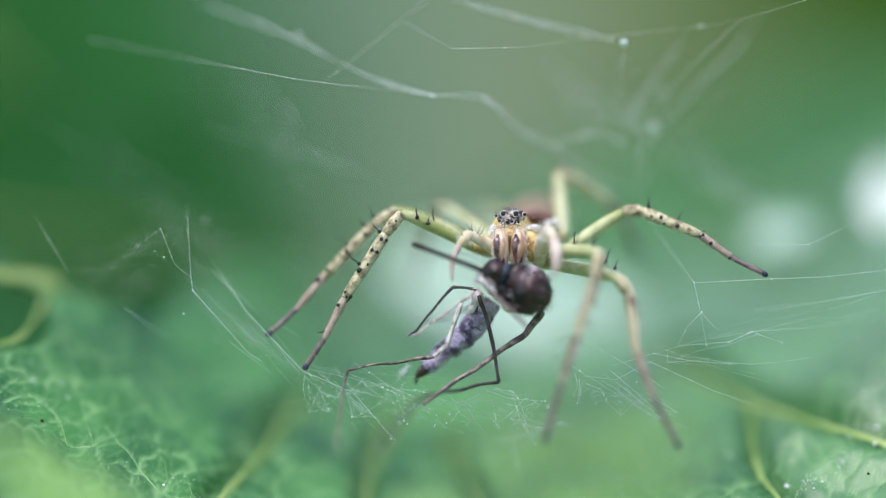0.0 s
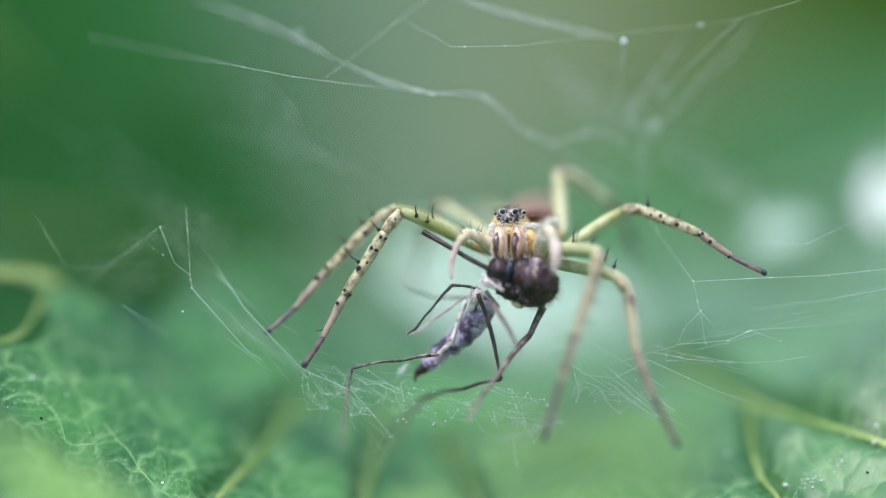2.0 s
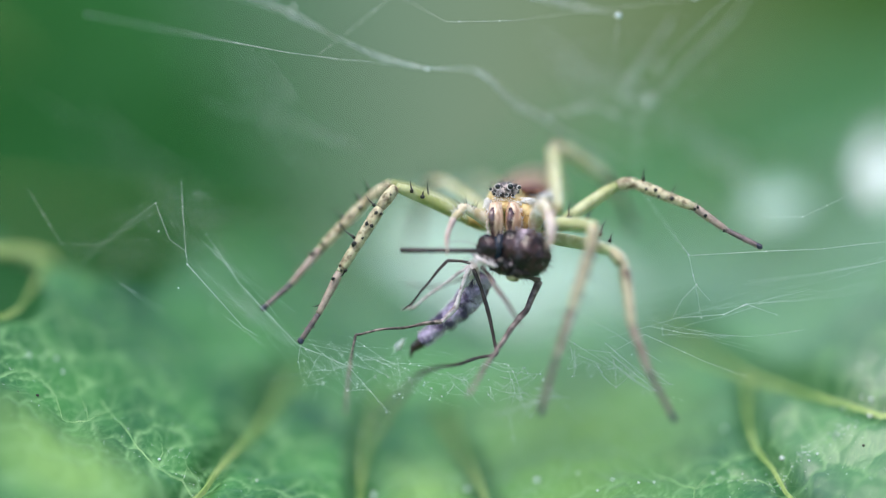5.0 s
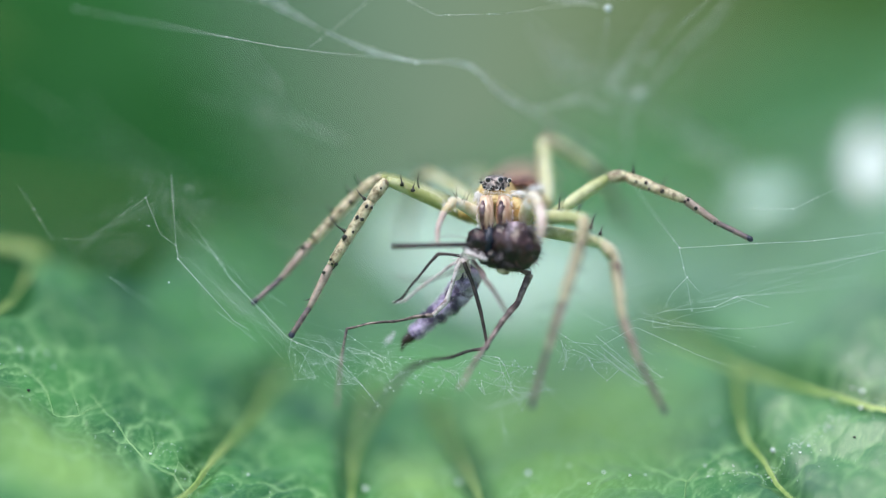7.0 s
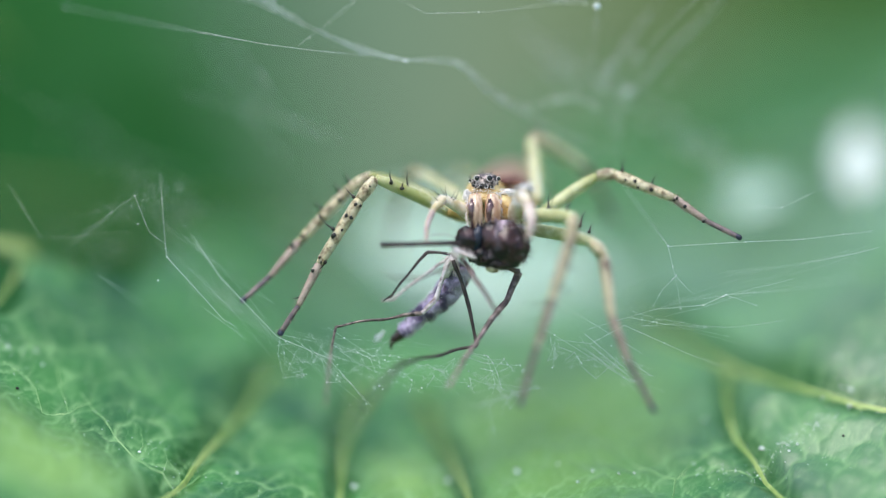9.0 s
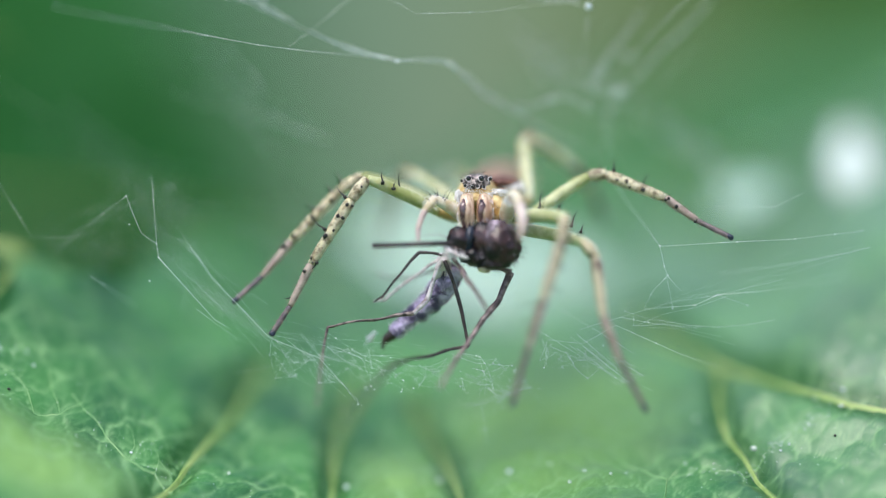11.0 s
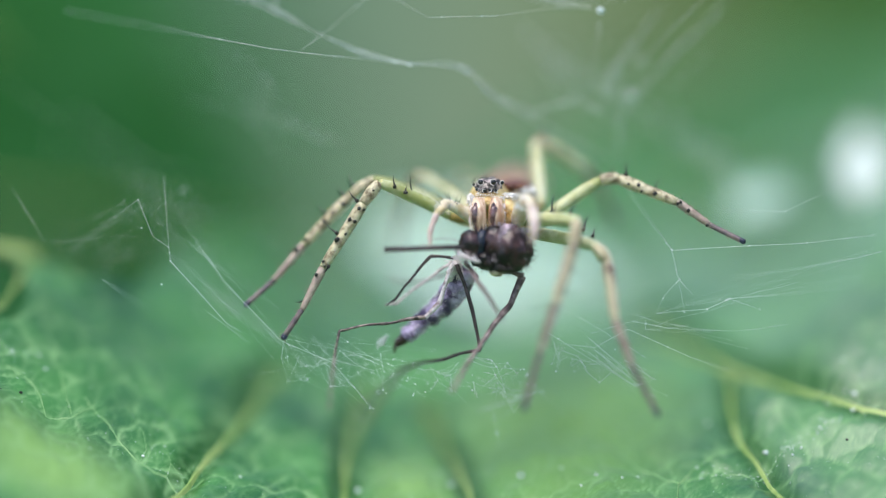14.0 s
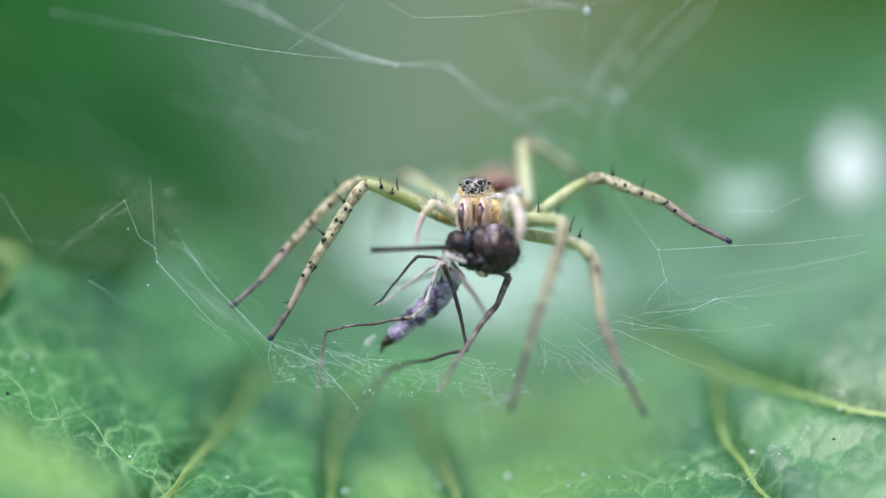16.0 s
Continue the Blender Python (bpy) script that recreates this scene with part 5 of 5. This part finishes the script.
for at, r in (
    ((5.53, 1.20, 8.00), 0.13),
    ((-1.00, 1.00, 6.14), 0.06),
    ((-9.10, 0.00, -0.55), 0.035),
    ((7.88, 0.20, -0.18), 0.035),
    ((8.14, 0.00, -1.18), 0.03),
    ((9.83, 0.00, -1.84), 0.035),
    ((8.33, 0.40, -2.31), 0.03),
    ((9.07, 0.10, -2.19), 0.03),
    ((0.80, 1.84, 6.08), 0.07),
    ((7.08, 4.14, 6.46), 0.09),
    ((6.76, 3.68, 5.24), 0.12),
    ((8.16, 1.50, 8.62), 0.06),
    ((-7.46, 0.30, 6.98), 0.03),
    ((-5.72, 0.00, 6.64), 0.03),
    ((-9.16, 0.00, -0.09), 0.025),
    ((-10.21, 0.20, 1.53), 0.03),
    ((11.76, 0.30, 1.12), 0.03),
    ((-7.06, 2.76, 8.75), 0.06),
    ((-5.66, 2.30, 8.33), 0.06),
    ((-6.66, 6.44, 4.38), 0.07),
    ((-8.90, 2.30, 1.86), 0.055),
    ((-10.08, 0.00, 0.57), 0.03),
    ((-9.40, 0.00, -1.34), 0.035),
    ((10.49, 0.00, -0.05), 0.03),
    ((2.86, 0.00, -4.23), 0.03),
    ((-12.84, 2.76, 8.13), 0.04),
    ((-2.87, 0.00, -4.84), 0.026),
    ((-2.35, 0.00, -5.53), 0.038),
    ((-2.09, 1.00, -5.04), 0.050),
    ((-1.91, 0.00, -4.92), 0.038),
    ((-1.80, 0.00, -5.03), 0.030),
    ((-0.82, 0.00, -4.72), 0.030),
    ((-0.90, 0.00, -5.11), 0.026),
    ((-0.48, 0.00, -4.99), 0.030),
    ((1.11, 0.00, -4.93), 0.030),
    ((1.11, 0.00, -4.42), 0.022),
    ((2.22, 0.00, -4.15), 0.026),
    ((1.91, 0.00, -4.42), 0.026),
    ((1.95, 0.00, -4.15), 0.022),
    ((-2.33, 0.00, -3.92), 0.026),
    ((-1.93, 0.00, -4.11), 0.022),
    ((-2.30, 0.00, -4.34), 0.022),
    ((-1.61, 0.00, -4.09), 0.019),
    ((4.93, 0.00, -4.15), 0.026),
    ((5.95, 0.00, -3.56), 0.022),
    ((3.94, 0.00, -4.30), 0.026),
    ((-3.33, 0.00, -4.19), 0.022),
    ((3.01, 1.00, -4.46), 0.050),
    ((-4.56, 1.00, -4.61), 0.045),
):
    bead(at, r)


def tangle(nodes, corner, along, across, depth, rnd, r=0.0035, links=2, reach=1.6, strays=0.3):
    """A patch of very fine sheet web: knots scattered over a slanting parallelogram, each tied to some near ones, too dense to pick apart."""
    knots = []
    for _ in range(nodes):
        u, v = rnd.random(), min(1, max(0, rnd.gauss(0.5, 0.24)))
        knots.append(Vector(corner) + Vector(along) * u + Vector(across) * v + Vector((0, rnd.gauss(0, depth), 0)))
    out = []
    for i, a in enumerate(knots):
        near = sorted((k for k in knots if k is not a), key=lambda k: (k - a).length)[:7]
        for b in rnd.sample(near, min(links, len(near))):
            if (b - a).length < reach * 2:
                rr = r * rnd.choice((0.35, 0.5, 0.7, 1.0, 1.6))
                ln = (b - a).length
                over = (b - a) * rnd.uniform(0, 0.15)
                out.append(tube([a - over * 0.5, a.lerp(b, 0.5) + Vector((0, 0, -0.03 * ln)), b + over], [rr] * 3, 3, ln / 4))
        if rnd.random() < strays:
            d = Vector((rnd.gauss(0.6, 0.5), rnd.gauss(0, 0.5), rnd.gauss(-0.6, 0.6))) * reach
            out.append(tube([a, a + d * 0.5 + Vector((0, 0, -0.05)), a + d], [r, r * 0.8, r * 0.5], 3, 0.4))
        q = r * rnd.choice((1.6, 2, 3, 5, 8))
        out.append(blob(a, (q, q, q), (0, 0, 0), 4, 6))
    verts, faces = joined(out)
    ob = part("fine_silk", ([tuple(Vector(v) - WEB) for v in verts], faces), SILK, web, "haze of fine criss-cross silk")
    tagged(ob, kind="stuff")


def strands(count, start, end, spread, r, rnd):
    """Long fine lines that run the same way, loosely, some breaking off; here and there a bright bead."""
    out = []
    for _ in range(count):
        a = Vector(start) + Vector([rnd.gauss(0, q) for q in spread])
        b = Vector(end) + Vector([rnd.gauss(0, q) for q in spread])
        u, v = max(0, rnd.uniform(-0.5, 0.45)), min(1, rnd.uniform(0.55, 1.5))
        a, b = a.lerp(b, u), a.lerp(b, v)
        line = [a.lerp(b, k / 5) + Vector((rnd.gauss(0, 0.05), rnd.gauss(0, 0.2), rnd.gauss(0, 0.05) - 0.06 * math.sin(math.pi * k / 5))) for k in range(6)]
        mid = line[rnd.choice((2, 3))]
        rr = r * rnd.choice((0.35, 0.5, 0.7, 1.0))
        out.append(tube(line, [rr * rnd.uniform(0.4, 1.2) for _ in line], 3, (b - a).length / 14))
        for _ in range(rnd.choice((0, 1, 2, 4))):
            q = r * rnd.uniform(2.0, 5.5)
            out.append(blob(a.lerp(mid, rnd.random()), (q, q, q), (0, 0, 0), 4, 6))
    verts, faces = joined(out)
    ob = part("fine_silk", ([tuple(Vector(v) - WEB) for v in verts], faces), SILK, web, "loose bundle of fine silk lines")
    tagged(ob, kind="stuff")


tangle(150, (-5.6, 0, -3.0), (9.0, 0, -1.1), (0.3, 0, -1.7), 0.8, rnd, r=0.0031, links=2, strays=0.12, reach=1.2)
tangle(38, (3.7, 0, -3.1), (3.8, 0, -0.9), (0.0, 0, -1.2), 0.4, rnd, r=0.0026, links=2, reach=1.3, strays=0.15)
tangle(9, (5.8, 0.2, -2.3), (6.0, 0.4, -0.2), (0, 0, -1.0), 0.4, rnd, r=0.0024, links=1, reach=3.0)
tangle(16, (-10.5, 3.5, 0.6), (5.0, -1.0, -3.6), (1.0, 0, -1.6), 0.8, rnd, r=0.004, reach=2.0)
tangle(44, (2.0, 7.0, 9.0), (8.0, 1.0, -5.0), (2.0, 1.0, -3.0), 1.6, rnd, r=0.008, reach=4.0)
tangle(12, (-14.5, 4.0, 2.0), (6.0, 2.0, 0.5), (1.0, 2.0, -4.0), 1.5, rnd, r=0.004, reach=4.0)
strands(11, (-9.6, 1.6, 0.6), (-5.0, 0.3, -3.6), (0.7, 1.4, 0.7), 0.0048, rnd)
strands(7, (-5.4, 0.1, -3.2), (-2.4, -0.4, -5.6), (0.35, 0.6, 0.35), 0.0027, rnd)
strands(9, (-5.2, 0.0, -3.3), (1.8, 0.2, -4.6), (0.4, 0.6, 0.4), 0.0025, rnd)
strands(9, (6.0, 0.6, -2.6), (14.6, 1.5, -0.8), (0.5, 1.4, 0.5), 0.0034, rnd)
strands(7, (4.8, 0.1, -3.1), (7.0, -0.3, -4.7), (0.3, 0.4, 0.25), 0.0034, rnd)
strands(8, (-14.5, 7.0, 4.5), (-6.0, 5.0, 0.0), (1.2, 1.5, 1.2), 0.009, rnd)
strands(8, (-8.0, 6.0, 6.5), (-4.0, 4.0, 2.5), (0.8, 1.5, 0.8), 0.009, rnd)
strands(8, (-13.2, 2.2, -0.4), (-9.6, 0.8, 1.6), (0.5, 1.2, 0.6), 0.0030, rnd)

tuft = root("silk_tuft", (-1.93, 0.90, -3.29), "tiny white tuft of silk beside the gnat", "silk")
part("fluff", joined([tube([(rnd.gauss(0, 0.05) + k, rnd.gauss(0, 0.06), rnd.gauss(0, 0.06) + k * 1.1) for k in sorted(rnd.gauss(0, 0.075) for _ in range(4))], [0.008] * 4, 4, 0.05) for _ in range(42)]), SILK, tuft)


# ---------------------------------------------------------------- specks on the leaf
def speck(x, y, r, mat, name, label, category):
    z = on_leaf(x, y) + r * 0.5
    ob = part(name, blob((0, 0, 0), (r, r, r * 0.8), (0, 0, 0), 8, 12, 0.25, 5), mat)
    ob.location = Vector((x, y, z)) * MM
    tagged(ob, label, category, "specks on the leaf")


for x, y, r in (
    (14.27, 1.60, 0.09),
    (14.16, 1.20, 0.07),
    (11.14, 0.95, 0.09),
    (14.00, 1.80, 0.05),
    (13.99, 2.55, 0.05),
    (13.31, 1.75, 0.05),
    (-14.63, 1.25, 0.05),
    (-13.76, 1.70, 0.05),
    (9.32, 2.70, 0.06),
    (-13.48, 1.35, 0.05),
    (-10.04, 0.05, 0.06),
    (12.31, 0.55, 0.05),
    (12.00, 0.35, 0.05),
    (2.80, 1.75, 0.11),
    (5.36, 0.95, 0.06),
    (0.41, 2.20, 0.09),
    (4.19, 1.55, 0.05),
    (-2.80, 1.80, 0.10),
    (6.22, 0.45, 0.05),
    (6.76, 0.70, 0.04),
    (8.80, 0.95, 0.05),
    (-6.78, 0.75, 0.05),
    (4.83, 0.60, 0.05),
):
    speck(x, y, r, DEW, "dew_drop", "tiny bright dew drop on the leaf", "dew drop")
for x, y, r in (
    (14.27, 1.15, 0.05),
    (13.83, 0.25, 0.05),
    (-14.17, 0.05, 0.06),
    (14.27, 1.95, 0.05),
    (-14.79, -0.35, 0.03),
):
    speck(x, y, r, DIRT, "dirt_speck", "tiny black speck of dirt on the leaf", "dirt")
specks = []


def glitter(x, y, r):
    specks.append(blob((x, y, on_leaf(x, y) + r * 0.5), (r, r, r * 0.8), (0, 0, 0), 5, 7, 0.3, 5))


for i in range(300):
    glitter(rnd.choice((rnd.uniform(-16.5, -6), rnd.uniform(9, 17))), rnd.gauss(0.6, 1.6), rnd.uniform(0.008, 0.022))
# it lies thickest along some veinlets and in a few hollows
for count, wide, path in ((230, 0.12, [(10.81, 0.2), (11.86, 0.7), (12.84, 0.85), (13.62, 0.9)]), (50, 0.09, [(10.81, 0.2), (10.1, 0.45), (9.34, 0.55), (8.76, 0.45)]),
                          (90, 0.40, [(14.2, 1.5), (14.9, 1.9), (15.4, 2.2)]), (60, 0.22, [(-14.9, 1.4), (-14.3, 1.5), (-13.9, 1.6)]), (40, 0.3, [(-9.8, 0.4), (-8.9, 0.2)])):
    for i in range(count):
        k = rnd.randrange(len(path) - 1)
        q = Vector(path[k]).lerp(Vector(path[k + 1]), rnd.random())
        glitter(q.x + rnd.gauss(0, wide), q.y + rnd.gauss(0, wide), rnd.choice((0.008, 0.010, 0.012, 0.016, 0.024)))
tagged(part("dew_specks", joined(specks), DEW), "fine glittering dust of dew on the leaf", "dew", kind="stuff")


# ---------------------------------------------------------------- movement
def motions():
    """The spider works the gnat round for four seconds, then holds still."""
    base = thorax.location.copy()
    walk(thorax, [(t, pose(base.x + dx * MM, base.y + dy * MM, base.z + dz * MM, 0, turn, 0)) for t, dx, dz, dy, turn in (
        (0, -0.06, -0.08, -0.25, 20), (0.4, -0.08, -0.02, -0.2, 16), (0.7, 0.0, 0.04, -0.05, 3), (1.0, 0.08, 0.03, 0, 1), (1.4, 0.12, -0.03, 0, 6), (2.0, 0.16, -0.02, 0, 9),
        (2.6, 0.22, 0.0, 0, 10), (3.2, 0.18, 0.02, 0, 8), (3.6, 0.08, 0.0, 0, 3), (4.2, 0.03, 0, 0, 1), (6.3, 0, 0, 0, 0), (16, 0, 0, 0, 0))])
    for ob in (beak, feeler):
        at = ob.location.copy()
        extra = 1.0 if ob is beak else 1.25
        walk(ob, [(t, Matrix.Translation(at) @ pose(0, 0, 0, 0, turn * extra, yaw)) for t, turn, yaw in (
            (0, 3, 0), (0.4, 5, 0), (0.7, 1, -8), (1.0, 3, -22), (1.4, 10, -22), (2.0, 22, -25), (2.6, 30, -25), (3.2, 31, -20),
            (3.6, 10, -8), (4.2, 2, -8), (6.3, 1, 0), (16, 0, 0))])
    # seconds, turn, yaw, then how far the hip is carried sideways and up, mm
    for ob, rows in ((pale, ((0, -14, 0, -0.30, 0.45), (0.5, -20, 0, -0.20, 0.30), (1.0, 0, 0, 0, 0), (1.5, 2, 0, 0, 0), (2.5, 4, 0, 0, 0), (2.8, -16, 0, 0, -0.05),
                             (3.1, -32, 0, 0, -0.10), (3.5, -26, 0, 0, -0.05), (4.0, -6, 0, 0, 0), (6.3, 0, 0, 0, 0), (16, 0, 0, 0, 0))),
                     (thin, ((0, -8, 0, 0, 0), (1.0, 0, 0, 0, 0), (1.7, 4, 0, 0, 0), (2.2, 30, 18, 0, 0), (2.5, 44, 30, 0, 0), (2.8, 50, 30, 0, 0), (3.0, 26, 18, 0, 0),
                             (3.2, 6, 0, 0, 0), (3.6, 0, 0, 0, 0), (6.3, 0, 0, 0, 0), (16, 0, 0, 0, 0))),
                     (hind, ((0, 0, 0, -0.45, -0.30), (0.6, -0.5, 0, -0.30, -0.30), (1.0, -1, 0, -0.20, -0.28), (2.0, -0.5, 0, -0.28, -0.26), (3.0, 0, 0, -0.25, -0.15),
                             (3.5, 0, 0, -0.18, -0.06), (4.2, 0, 0, -0.05, 0), (6.3, 0, 0, 0, 0), (16, 0, 0, 0, 0))),
                     (straight, ((0, 2, 0, 0, 0), (0.6, 1, 0, 0, 0), (1.0, 0, 0, 0, 0), (4.2, 0, 0, 0, 0), (16, 0, 0, 0, 0))),
                     (thick, ((0, 13, -30, 0, 0), (0.6, 4, -4, 0, 0), (1.0, 1, 0, 0, 0), (2.0, 2, 0, 0, 0), (4.2, 0, 0, 0, 0), (16, 0, 0, 0, 0)))):
        at = ob.location.copy()
        walk(ob, [(t, Matrix.Translation(at + Vector((dx, 0, dz)) * MM) @ pose(0, 0, 0, 0, turn, yaw)) for t, turn, yaw, dx, dz in rows])


motions()
